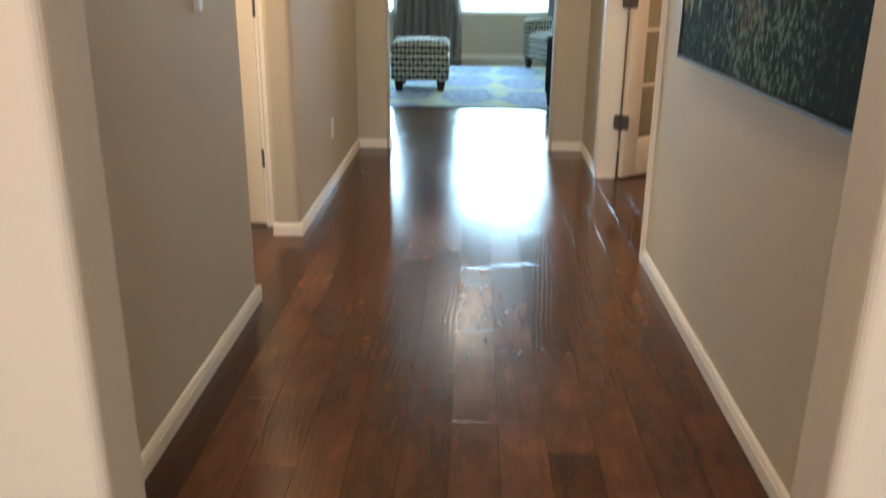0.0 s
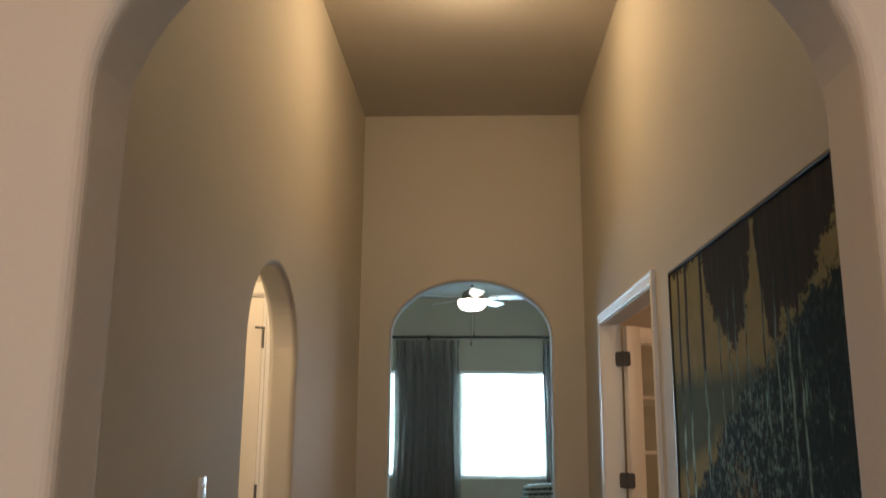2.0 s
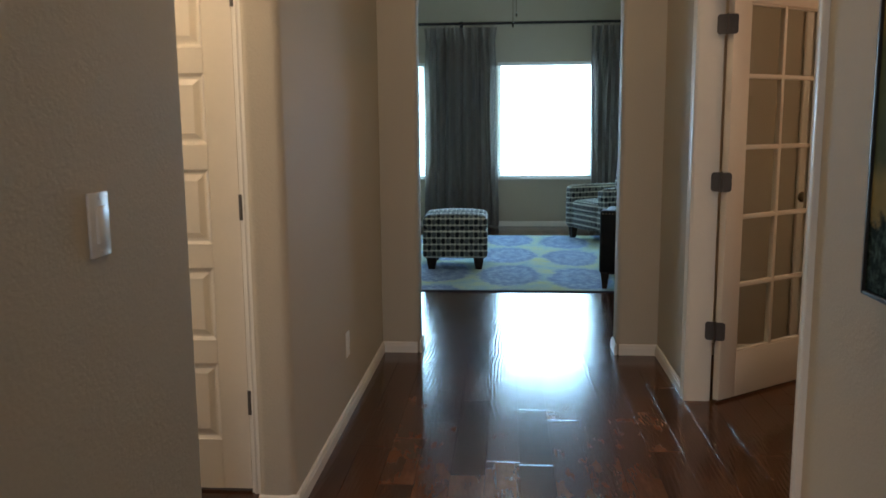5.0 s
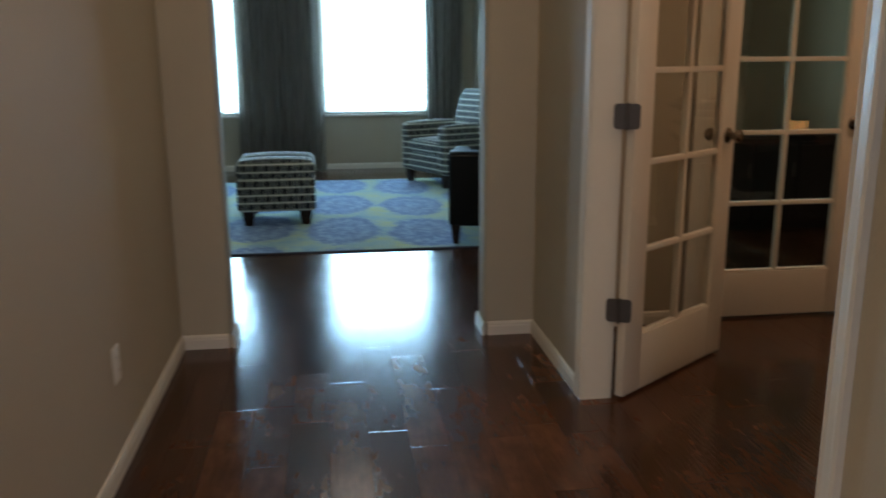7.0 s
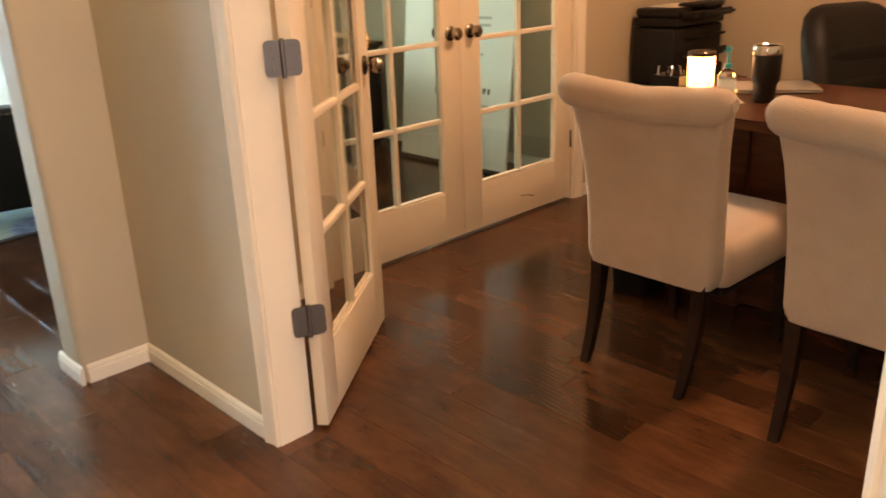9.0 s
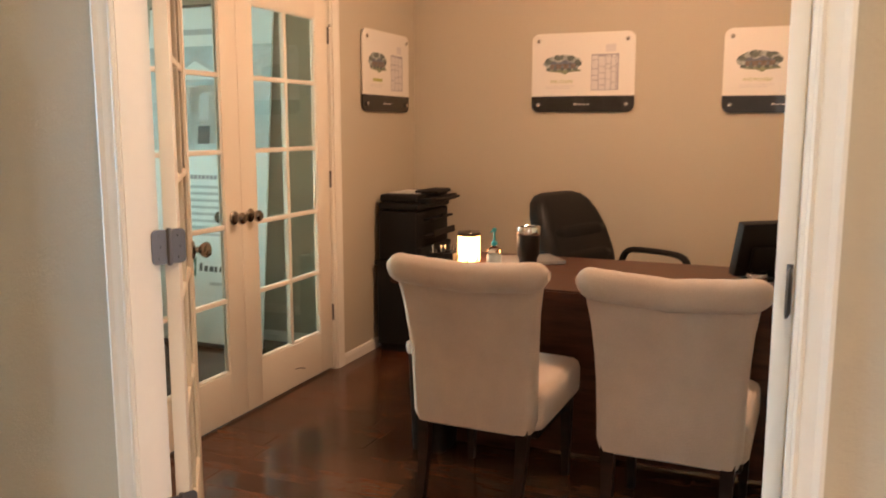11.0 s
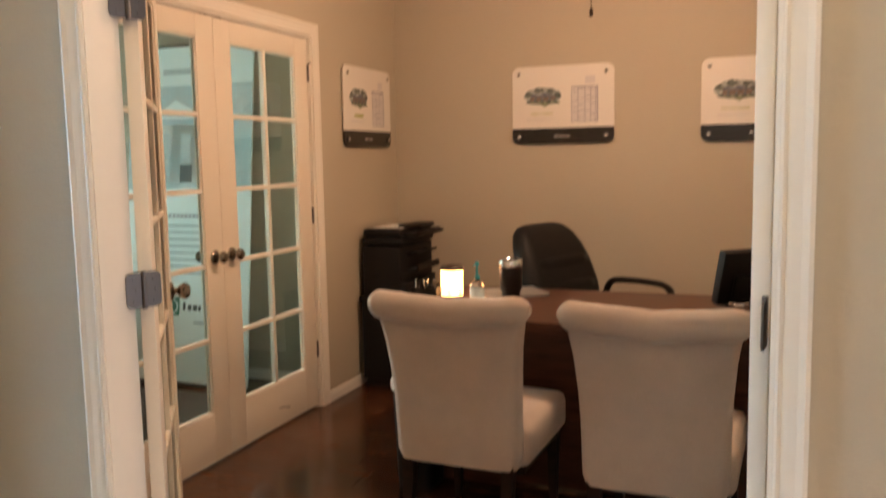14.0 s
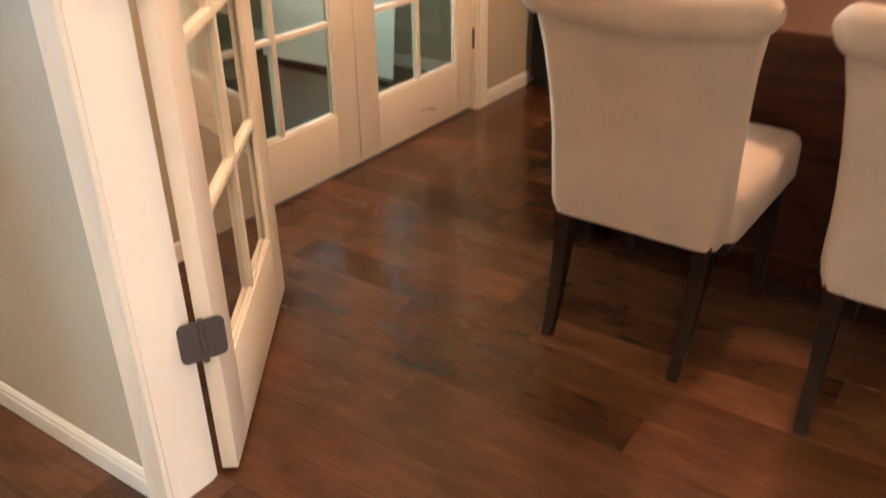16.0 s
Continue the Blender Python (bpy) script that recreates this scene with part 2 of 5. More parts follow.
def painted_forest(name):
    """A dark oil painting of pale tree trunks over undergrowth; local -x runs across the canvas, z up it."""
    m, nt, b = shader(name)
    v = coords(nt)
    sep = nt.nodes.new("ShaderNodeSeparateXYZ")
    nt.links.new(v, sep.inputs[0])
    u, z = calc(nt, "MULTIPLY", sep.outputs[0], -1.0), sep.outputs[2]
    fine = calc(nt, "SUBTRACT", noise_of(nt, v, 30.0, 5, 0.7), 0.5)
    broad = calc(nt, "SUBTRACT", noise_of(nt, v, 7.0, 3, 0.6), 0.5)
    daub = noise_of(nt, coords(nt, "Object", (1, 1, 0.7)), 52, 5, 0.72)
    streak = noise_of(nt, coords(nt, "Object", (1, 1, 0.10)), 42, 4, 0.6)
    ragged = calc(nt, "ADD", calc(nt, "MULTIPLY", fine, 0.27), calc(nt, "MULTIPLY", broad, 0.14))

    def edge(x, lo, hi):
        return ramp(nt, calc(nt, "ADD", x, 0.5), [(lo + 0.5, (0, 0, 0)), (hi + 0.5, (1, 1, 1))])

    def skyline(stops):
        """A height that changes along the canvas, from (u, height) pairs."""
        return ramp(nt, calc(nt, "DIVIDE", calc(nt, "ADD", u, 0.775), 1.55), [((a + 0.775) / 1.55, (h, h, h)) for a, h in stops])

    def over(height, rough=1.0):
        return edge(calc(nt, "SUBTRACT", calc(nt, "ADD", z, calc(nt, "MULTIPLY", ragged, rough)), height), -0.008, 0.012)
    # dull gold sky, a green haze below it, gold again near the ground
    gold = mixed(nt, noise_of(nt, v, 9, 4), (0.155, 0.128, 0.046), (0.31, 0.255, 0.11))
    haze = mixed(nt, daub, (0.045, 0.062, 0.034), (0.10, 0.12, 0.06))
    zb = calc(nt, "ADD", z, calc(nt, "MULTIPLY", broad, 0.10))
    col = mixed(nt, edge(calc(nt, "SUBTRACT", zb, 0.62), -0.05, 0.02), haze, gold)
    col = mixed(nt, edge(calc(nt, "SUBTRACT", calc(nt, "MULTIPLY_ADD", u, 0.30, 0.52), zb), -0.01, 0.05), col, gold)
    # two dark hanging crowns, parted by a rift of sky
    crown = mixed(nt, streak, (0.006, 0.0048, 0.003), (0.058, 0.042, 0.020))
    first = over(skyline([(-0.775, 1.0), (-0.31, 1.0), (-0.29, 0.86), (-0.21, 0.78), (-0.06, 0.66), (0.04, 0.72), (0.11, 0.80), (0.150, 0.92), (0.165, 1.0)]))
    second = over(skyline([(0.18, 1.0), (0.215, 0.82), (0.25, 0.67), (0.30, 0.645), (0.36, 0.70), (0.46, 0.745), (0.53, 0.76), (0.60, 0.83), (0.69, 0.90), (0.775, 0.97)]), 0.8)
    col = mixed(nt, first, col, crown)
    col = mixed(nt, second, col, crown)
    # undergrowth: a dark teal mound rising across the canvas into the far trees
    under = mixed(nt, edge(calc(nt, "SUBTRACT", daub, 0.5), -0.02, 0.16), (0.010, 0.017, 0.013), (0.078, 0.125, 0.098))
    mound = skyline([(-0.775, 0.17), (-0.535, 0.24), (-0.335, 0.34), (-0.17, 0.46), (0.02, 0.55), (0.16, 0.60), (0.30, 0.64), (0.46, 0.73), (0.60, 0.765), (0.775, 0.79)])
    cover = edge(calc(nt, "SUBTRACT", mound, calc(nt, "ADD", z, calc(nt, "MULTIPLY", ragged, 0.7))), -0.01, 0.02)
    dusk = edge(calc(nt, "SUBTRACT", calc(nt, "ADD", u, calc(nt, "MULTIPLY", broad, 0.3)), 0.42), -0.10, 0.12)
    col = mixed(nt, cover, col, mixed(nt, calc(nt, "MULTIPLY", dusk, 0.75), under, (0.012, 0.020, 0.015)))
    # trunks, dark against the sky, glinting pale green lower down
    lean = calc(nt, "MULTIPLY", calc(nt, "SUBTRACT", noise_of(nt, coords(nt, "Object", (0.4, 1, 1.0)), 3.5, 2), 0.5), 0.05)
    at_u = calc(nt, "ADD", u, lean)
    flicker = noise_of(nt, coords(nt, "Object", (30, 1, 9)), 1.5, 4)
    for place, half, foot, glow in ((-0.650, 0.014, 0.16, 1.0), (-0.545, 0.017, 0.17, 1.0), (-0.345, 0.017, 0.27, 0.8), (-0.172, 0.008, 0.40, 0.6), (-0.080, 0.007, 0.45, 0.6), (-0.018, 0.006, 0.48, 0.5),
                                    (0.075, 0.006, 0.50, 0.5), (0.215, 0.008, 0.40, 0.45), (0.300, 0.007, 0.42, 0.5), (0.385, 0.009, 0.34, 0.55), (0.445, 0.008, 0.30, 0.6)):
        off = calc(nt, "ABSOLUTE", calc(nt, "SUBTRACT", at_u, place))
        body = calc(nt, "MULTIPLY", edge(calc(nt, "SUBTRACT", half, off), -0.001, 0.003), edge(calc(nt, "SUBTRACT", z, foot), -0.02, 0.02))
        low = edge(calc(nt, "SUBTRACT", foot + 0.36, z), -0.06, 0.10)
        lit = calc(nt, "MULTIPLY", calc(nt, "MULTIPLY", low, glow), edge(calc(nt, "SUBTRACT", flicker, 0.47), -0.06, 0.08))
        col = mixed(nt, body, col, mixed(nt, lit, (0.020, 0.020, 0.012), (0.30, 0.44, 0.35)))
    wisp = calc(nt, "MULTIPLY", edge(calc(nt, "SUBTRACT", streak, calc(nt, "ADD", 0.57, calc(nt, "MULTIPLY", calc(nt, "ABSOLUTE", calc(nt, "SUBTRACT", z, 0.52)), 0.75))), 0.0, 0.08), edge(calc(nt, "SUBTRACT", 0.27, calc(nt, "ABSOLUTE", calc(nt, "SUBTRACT", u, 0.25))), -0.08, 0.08))
    col = mixed(nt, calc(nt, "MULTIPLY", wisp, 0.85), col, (0.20, 0.36, 0.29))
    # pale teal leaves, then warm blossom low in the middle
    du, dz = calc(nt, "ADD", u, 0.02), calc(nt, "SUBTRACT", z, 0.22)
    d = calc(nt, "SQRT", calc(nt, "ADD", calc(nt, "POWER", calc(nt, "ABSOLUTE", du), 2.0), calc(nt, "POWER", calc(nt, "ABSOLUTE", calc(nt, "MULTIPLY", dz, 0.9)), 2.0)))
    pale = edge(calc(nt, "SUBTRACT", daub, calc(nt, "MULTIPLY_ADD", d, 0.28, 0.455)), 0.0, 0.07)
    col = mixed(nt, calc(nt, "MULTIPLY", pale, calc(nt, "MULTIPLY", cover, 0.75)), col, (0.15, 0.22, 0.175))
    bloom = edge(calc(nt, "SUBTRACT", noise_of(nt, v, 34, 3, 0.6), calc(nt, "MULTIPLY_ADD", d, 1.05, 0.42)), 0.0, 0.08)
    col = mixed(nt, calc(nt, "MULTIPLY", bloom, cover), col, mixed(nt, edge(calc(nt, "SUBTRACT", daub, 0.5), -0.08, 0.12), (0.050, 0.042, 0.020), (0.25, 0.205, 0.12)))
    nt.links.new(col, b.inputs["Base Color"])
    b.inputs["Roughness"].default_value = 0.80
    b.inputs["Specular IOR Level"].default_value = 0.05
    bumped(nt, b, daub, 0.45, 0.003)
    return m


def clear_glass(name):
    m, nt, b = shader(name)
    b.inputs["Base Color"].default_value = (0.93, 0.98, 0.96, 1)
    b.inputs["Transmission Weight"].default_value = 1.0
    b.inputs["Roughness"].default_value = 0.0
    b.inputs["IOR"].default_value = 1.5
    return m


WALL = surface("wall_paint", (0.50, 0.440, 0.338), 0.75, vary=0.03, large=0.8, fine=110, bump=0.32, dist=0.004)
CEIL = surface("ceiling_paint", (0.52, 0.47, 0.40), 0.85, vary=0.03, fine=90, bump=0.35, dist=0.004)
TRIM = surface("trim_paint", (0.78, 0.74, 0.66), 0.38, vary=0.03, fine=40, bump=0.03)
DOOR = surface("door_paint", (0.78, 0.71, 0.60), 0.40, vary=0.03, fine=50, bump=0.04)
PLANK = wood_planks("floor_wood")
GAP = surface("floor_joint", (0.012, 0.007, 0.005), 0.8, bump=0)
GLASS = clear_glass("window_glass")
BRONZE = surface("aged_bronze", (0.085, 0.070, 0.058), 0.36, metal=0.85, vary=0.15, fine=120, bump=0.05)
HINGE = surface("hinge_metal", (0.125, 0.112, 0.103), 0.45, metal=0.7, vary=0.12, fine=150, bump=0.05)
NICKEL = surface("dark_nickel", (0.30, 0.26, 0.22), 0.22, metal=1.0, vary=0.08, bump=0)
SILVER = surface("brushed_silver", (0.46, 0.45, 0.44), 0.34, metal=0.8, vary=0.04, bump=0)
CHROME = surface("chrome", (0.72, 0.72, 0.72), 0.12, metal=1.0, vary=0.03, bump=0)
PLASTIC = surface("switch_plastic", (0.82, 0.80, 0.74), 0.35, vary=0.02, bump=0)
SLOT = surface("slot_dark", (0.03, 0.03, 0.03), 0.6, bump=0)
LINEN = surface("beige_linen", (0.51, 0.405, 0.325), 0.9, vary=0.12, large=7, fine=220, bump=0.8, dist=0.003, sheen=0.3)
ESPRESSO = dark_wood("espresso_wood", ((0.010, 0.006, 0.004), (0.028, 0.014, 0.009)))
MAHOGANY = dark_wood("desk_wood", ((0.030, 0.010, 0.006), (0.095, 0.034, 0.018)))
LEATHER = surface("black_leather", (0.006, 0.0055, 0.0055), 0.50, vary=0.2, large=5, fine=230, bump=0.25, spec=0.22)
BLACK = surface("black_plastic", (0.008, 0.007, 0.007), 0.55, vary=0.15, fine=300, bump=0.08, spec=0.25)
SCREEN = surface("screen_black", (0.006, 0.006, 0.007), 0.12, vary=0.05, bump=0)
OVALS = oval_fabric("oval_upholstery")
RUG = rug_pile("rug_wool")
RUG_EDGE = surface("rug_binding", (0.05, 0.055, 0.075), 0.9, fine=300, bump=0.4)
CURTAIN = surface("grey_taupe_curtain", (0.33, 0.30, 0.262), 0.85, vary=0.08, large=3, fine=500, bump=0.3, sheen=0.25)
PAINTING = painted_forest("forest_painting")
FRAME_BLACK = surface("black_frame", (0.014, 0.012, 0.010), 0.4, vary=0.2, fine=90, bump=0.08)
PANEL_WHITE = surface("sign_white", (0.80, 0.76, 0.70), 0.3, vary=0.02, bump=0, coat=0.2)
PANEL_BLACK = surface("sign_black", (0.012, 0.011, 0.012), 0.25, vary=0.1, bump=0, coat=0.3)
BOARD = surface("banner_white", (0.88, 0.92, 0.91), 0.5, vary=0.02, large=1.2, bump=0.02)
GREEN_INK = surface("green_ink", (0.02, 0.16, 0.10), 0.5, bump=0)
GREY_INK = surface("grey_ink", (0.52, 0.56, 0.56), 0.6, bump=0)
DARK_INK = surface("dark_ink", (0.05, 0.06, 0.06), 0.6, bump=0)
FAINT_INK = surface("plan_ink", (0.36, 0.34, 0.38), 0.6, bump=0)
ROOM_INK = surface("plan_room_tint", (0.66, 0.63, 0.62), 0.6, bump=0)
SKY_INK = surface("photo_sky", (0.50, 0.60, 0.62), 0.6, vary=0.2, large=4, fine=30, bump=0)
OLIVE_INK = surface("olive_ink", (0.42, 0.44, 0.13), 0.6, bump=0)
TREE_INK = surface("tree_ink", (0.11, 0.13, 0.115), 0.6, vary=0.7, large=30, fine=120, bump=0)
WASH_INK = surface("wash_ink", (0.34, 0.37, 0.35), 0.6, vary=0.5, large=35, fine=120, bump=0)
ROOF_INK = surface("roof_ink", (0.14, 0.16, 0.20), 0.6, vary=0.4, large=40, fine=120, bump=0)
HOUSE_INK = surface("house_ink", (0.17, 0.130, 0.112), 0.6, vary=0.5, large=40, fine=120, bump=0)
LAWN_INK = surface("lawn_ink", (0.20, 0.23, 0.14), 0.6, vary=0.5, large=40, fine=120, bump=0)
TEAL = surface("teal_plastic", (0.02, 0.32, 0.38), 0.3, bump=0)
LABEL = surface("paper_label", (0.60, 0.70, 0.72), 0.5, bump=0)
PAPER = surface("paper", (0.80, 0.78, 0.74), 0.7, vary=0.03, fine=90, bump=0.05)
CANDLE = glowing("lantern_shade", (1.0, 0.44, 0.13), 7)
BOWL = glowing("lamp_bowl_glass", (1.0, 0.80, 0.58), 22)
BOWL_HALL = glowing("hall_bowl_glass", (1.0, 0.82, 0.60), 7)
BOWL_LIVING = glowing("living_bowl_glass", (1.0, 0.93, 0.84), 14)
DAYLIGHT = glowing("bright_overcast", (0.60, 0.82, 1.0), 8)
BLADE = dark_wood("blade_wood", ((0.020, 0.012, 0.009), (0.050, 0.030, 0.020)))
BLADE_PALE = surface("pale_blade", (0.66, 0.66, 0.64), 0.35, vary=0.04, bump=0.02)
BLIND = surface("blind_slat", (0.82, 0.83, 0.80), 0.5, vary=0.02, bump=0.03)
PLASTER_OUT = surface("exterior_wall", (0.5, 0.47, 0.42), 0.9, bump=0.3)
GRASS = surface("lawn", (0.07, 0.11, 0.035), 0.95, vary=0.4, large=0.6, fine=12, bump=0.4)

# ---- mesh helpers ----


def box(bm, x0, x1, y0, y1, z0, z1, bevel=0.0, segs=2):
    vs = [bm.verts.new((x, y, z)) for z in (z0, z1) for x, y in ((x0, y0), (x1, y0), (x1, y1), (x0, y1))]
    fs = [bm.faces.new([vs[i] for i in q]) for q in ((3, 2, 1, 0), (4, 5, 6, 7), (0, 1, 5, 4), (1, 2, 6, 5), (2, 3, 7, 6), (3, 0, 4, 7))]
    if bevel:
        es = {e for f in fs for e in f.edges}
        bmesh.ops.bevel(bm, geom=list(es), offset=bevel, segments=segs, profile=0.5, affect="EDGES")
    return bm


def boxed(*a, **k):
    return box(bmesh.new(), *a, **k)


def rod(bm, p, q, r0, r1=None, n=12):
    """A tapered round bar from p to q."""
    p, q, r1 = Vector(p), Vector(q), r0 if r1 is None else r1
    m = (q - p).to_track_quat("Z", "Y").to_matrix()
    rings = [[bm.verts.new(c + m @ Vector((r * math.cos(2 * math.pi * k / n), r * math.sin(2 * math.pi * k / n), 0))) for k in range(n)] for c, r in ((p, r0), (q, r1))]
    for k in range(n):
        bm.faces.new((rings[0][k], rings[0][(k + 1) % n], rings[1][(k + 1) % n], rings[1][k]))
    bm.faces.new(rings[0][::-1])
    bm.faces.new(rings[1])
    return bm


def rodded(*a, **k):
    return rod(bmesh.new(), *a, **k)


def lathe(bm, profile, n=28, m=None):
    """Turns (radius, height) pairs about the local z axis."""
    m = m or Matrix()
    rings = []
    for r, h in profile:
        if r < 1e-5:
            rings.append([bm.verts.new(m @ Vector((0, 0, h)))])
        else:
            rings.append([bm.verts.new(m @ Vector((r * math.cos(2 * math.pi * k / n), r * math.sin(2 * math.pi * k / n), h))) for k in range(n)])
    for a, b in zip(rings, rings[1:]):
        for k in range(n):
            j = (k + 1) % n
            q = [a[k % len(a)], a[j % len(a)], b[j % len(b)], b[k % len(b)]]
            q = list(dict.fromkeys(q))
            if len(q) > 2:
                bm.faces.new(q)
    return bm


def turned(*a, **k):
    return lathe(bmesh.new(), *a, **k)


def prism(bm, outline, axis, a, b):
    """Extrudes an outline of (u, z) along axis "x" (u is y) or "y" (u is x); axis "z" takes (x, y)."""
    put = {"x": lambda u, w, d: (d, u, w), "y": lambda u, w, d: (u, d, w), "z": lambda u, w, d: (u, w, d)}[axis]
    lo, hi = [bm.verts.new(put(u, w, a)) for u, w in outline], [bm.verts.new(put(u, w, b)) for u, w in outline]
    n = len(outline)
    bm.faces.new(lo)
    bm.faces.new(hi[::-1])
    for k in range(n):
        bm.faces.new((lo[k], hi[k], hi[(k + 1) % n], lo[(k + 1) % n]))
    bmesh.ops.recalc_face_normals(bm, faces=bm.faces)
    return bm


def loft(bm, rings, closed=True, caps=True):
    """Skins a row of equal rings of points."""
    vs = [[bm.verts.new(p) for p in r] for r in rings]
    n = len(rings[0])
    for a, b in zip(vs, vs[1:]):
        for k in range(n if closed else n - 1):
            bm.faces.new((a[k], a[(k + 1) % n], b[(k + 1) % n], b[k]))
    if caps:
        bm.faces.new(vs[0][::-1])
        bm.faces.new(vs[-1])
    bmesh.ops.recalc_face_normals(bm, faces=bm.faces)
    return bm


def rounded(w, d, r, n=5):
    """An outline of a rounded rectangle, w by d, about the origin."""
    pts = []
    for cx, cy, a0 in ((w / 2 - r, d / 2 - r, 0), (-w / 2 + r, d / 2 - r, 90), (-w / 2 + r, -d / 2 + r, 180), (w / 2 - r, -d / 2 + r, 270)):
        for k in range(n + 1):
            a = radians(a0 + 90 * k / n)
            pts.append((cx + r * math.cos(a), cy + r * math.sin(a)))
    return pts


def soft_box(bm, x0, x1, y0, y1, z0, z1, r=0.03, puff=0.0, segs=4):
    """An upholstered block: rounded edges, and a crown of height puff."""
    box(bm, x0, x1, y0, y1, z0, z1, r, segs)
    if puff:
        bmesh.ops.subdivide_edges(bm, edges=[e for e in bm.edges if e.calc_length() > 0.12], cuts=5, use_grid_fill=True)
        cx, cy, hx, hy = (x0 + x1) / 2, (y0 + y1) / 2, (x1 - x0) / 2, (y1 - y0) / 2
        for v in bm.verts:
            if v.co.z > (z0 + z1) / 2:
                v.co.z += puff * max(0, 1 - ((v.co.x - cx) / hx) ** 2) ** 0.6 * max(0, 1 - ((v.co.y - cy) / hy) ** 2) ** 0.6
    return bm


def flat_map(me):
    """A flat map in metres, face by face along its main axis."""
    uv = me.uv_layers.new(name="flat")
    for f in me.polygons:
        nx, ny, nz = (abs(c) for c in f.normal)
        for li in f.loop_indices:
            x, y, z = me.vertices[me.loops[li].vertex_index].co
            uv.data[li].uv = (x, y) if nz >= max(nx, ny) else (y, z) if nx > ny else (x, z)


def mesh_of(name, bm, material, smooth=True, angle=35):
    me = bpy.data.meshes.new(name)
    bmesh.ops.recalc_face_normals(bm, faces=bm.faces)
    bm.to_mesh(me)
    bm.free()
    me.materials.append(material)
    if smooth:
        me.shade_smooth()
        me.set_sharp_from_angle(angle=radians(angle))
    if material is OVALS:
        flat_map(me)
    return me


def part(name, bm, material, parent, label="", m=None, smooth=True):
    ob = new(name, mesh_of(name, bm, material, smooth))
    ob.parent = parent
    if m is not None:
        ob.matrix_basis = m
    return tagged(ob, label)


def thing(name, label, category, m=None, group="", kind=""):
    ob = new(name)
    ob.empty_display_size = 0.1
    if m is not None:
        ob.matrix_basis = m
    return tagged(ob, label, category, group, kind)


def single(name, bm, material, label, category, m=None, group="", kind="", smooth=True):
    ob = new(name, mesh_of(name, bm, material, smooth))
    if m is not None:
        ob.matrix_basis = m
    return tagged(ob, label, category, group, kind)


def structure(name, bm, material, label="", smooth=False):
    return single(name, bm, material, label, "", kind="structure", smooth=smooth)


def arch_points(u0, u1, spring, apex, n=28):
    c, h = (u0 + u1) / 2, (u1 - u0) / 2
    return [(c - h * math.cos(math.pi * k / n), spring + (apex - spring) * math.sin(math.pi * k / n)) for k in range(n + 1)]


def arched_wall(name, axis, a, b, u0, u1, top, openings, label):
    """A wall slab from a to b along axis, from u0 to u1, with openings up from the floor, each an outline of (u, z); edges of arches are rounded."""
    out = [(u0, 0)]
    marks = []
    for pts, soft in openings:
        out += [(pts[0][0], 0), *pts, (pts[-1][0], 0)]
        if soft:
            marks.append((min(p[0] for p in pts), max(p[0] for p in pts), max(p[1] for p in pts)))
    out += [(u1, 0), (u1, top), (u0, top)]
    bm = prism(bmesh.new(), out, axis, a, b)
    k = 1 if axis == "x" else 0
    d = 1 - k
    edges = []
    for e in bm.edges:
        p, q = e.verts[0].co, e.verts[1].co
        if abs(p[d] - q[d]) > 1e-5:
            continue
        for lo, hi, z in marks:
            inside = all(lo - 1e-4 <= v[k] <= hi + 1e-4 and v.z <= z + 1e-4 for v in (p, q))
            if inside and not (abs(p.z) < 1e-5 and abs(q.z) < 1e-5):
                edges.append(e)
    if edges:
        bmesh.ops.bevel(bm, geom=edges, offset=0.027, segments=6, profile=0.5, affect="EDGES")
    return structure(name, bm, WALL, label)


# ---- the shell ----
XL, XR, Y0, Y1 = -0.65, 0.95, 1.37, 5.98
HALL_TOP, OFF_TOP, LIV_TOP = 3.64, 2.82, 3.13
XO, XB, YO0, YO1 = 1.05, 4.49, 2.75, 6.02
DY0, DY1, DTOP = 3.688, 5.198, 1.99
CX0, CX1, CTOP = 1.755, 3.405, 2.045

arched_wall("wall_hall_left", "x", XL - 0.13, XL, Y0, Y1, HALL_TOP + 0.1, [(arch_points(3.105, 3.925, 1.69, 2.035), True)], "beige textured wall with a narrow arched opening")
arched_wall("wall_hall_right", "x", XR, XO, Y0, YO1, HALL_TOP + 0.1, [([(DY0, DTOP), (DY1, DTOP)], False)], "beige textured wall with a wide double doorway")
arched_wall("wall_entry_arch", "y", 1.21, Y0, -2.6, 2.6, HALL_TOP + 0.1, [(arch_points(-0.378, 0.729, 1.87, 2.265), True)], "beige textured wall with a rounded archway")
arched_wall("wall_living_arch", "y", Y1, Y1 + 0.16, -3.0, XR + 0.06, HALL_TOP + 0.1, [(arch_points(-0.43, 0.716, 1.98, 2.382), True)], "beige textured wall with a rounded archway")
arched_wall("wall_office_doors", "y", YO1, YO1 + 0.12, XR + 0.06, XB + 0.12, HALL_TOP + 0.1, [([(CX0, CTOP), (CX1, CTOP)], False)], "beige wall around the closed double doors")
structure("wall_office_back", boxed(XB, XB + 0.12, YO0 - 0.12, YO1, 0, OFF_TOP + 0.1), WALL)
structure("wall_office_side", boxed(XO, XB, YO0 - 0.12, YO0, 0, OFF_TOP + 0.1), WALL)
structure("ceiling_hall", boxed(XL, XR, Y0, Y1, HALL_TOP, HALL_TOP + 0.1), CEIL)
structure("ceiling_office", boxed(XO, XB, YO0, YO1, OFF_TOP, OFF_TOP + 0.1), CEIL)
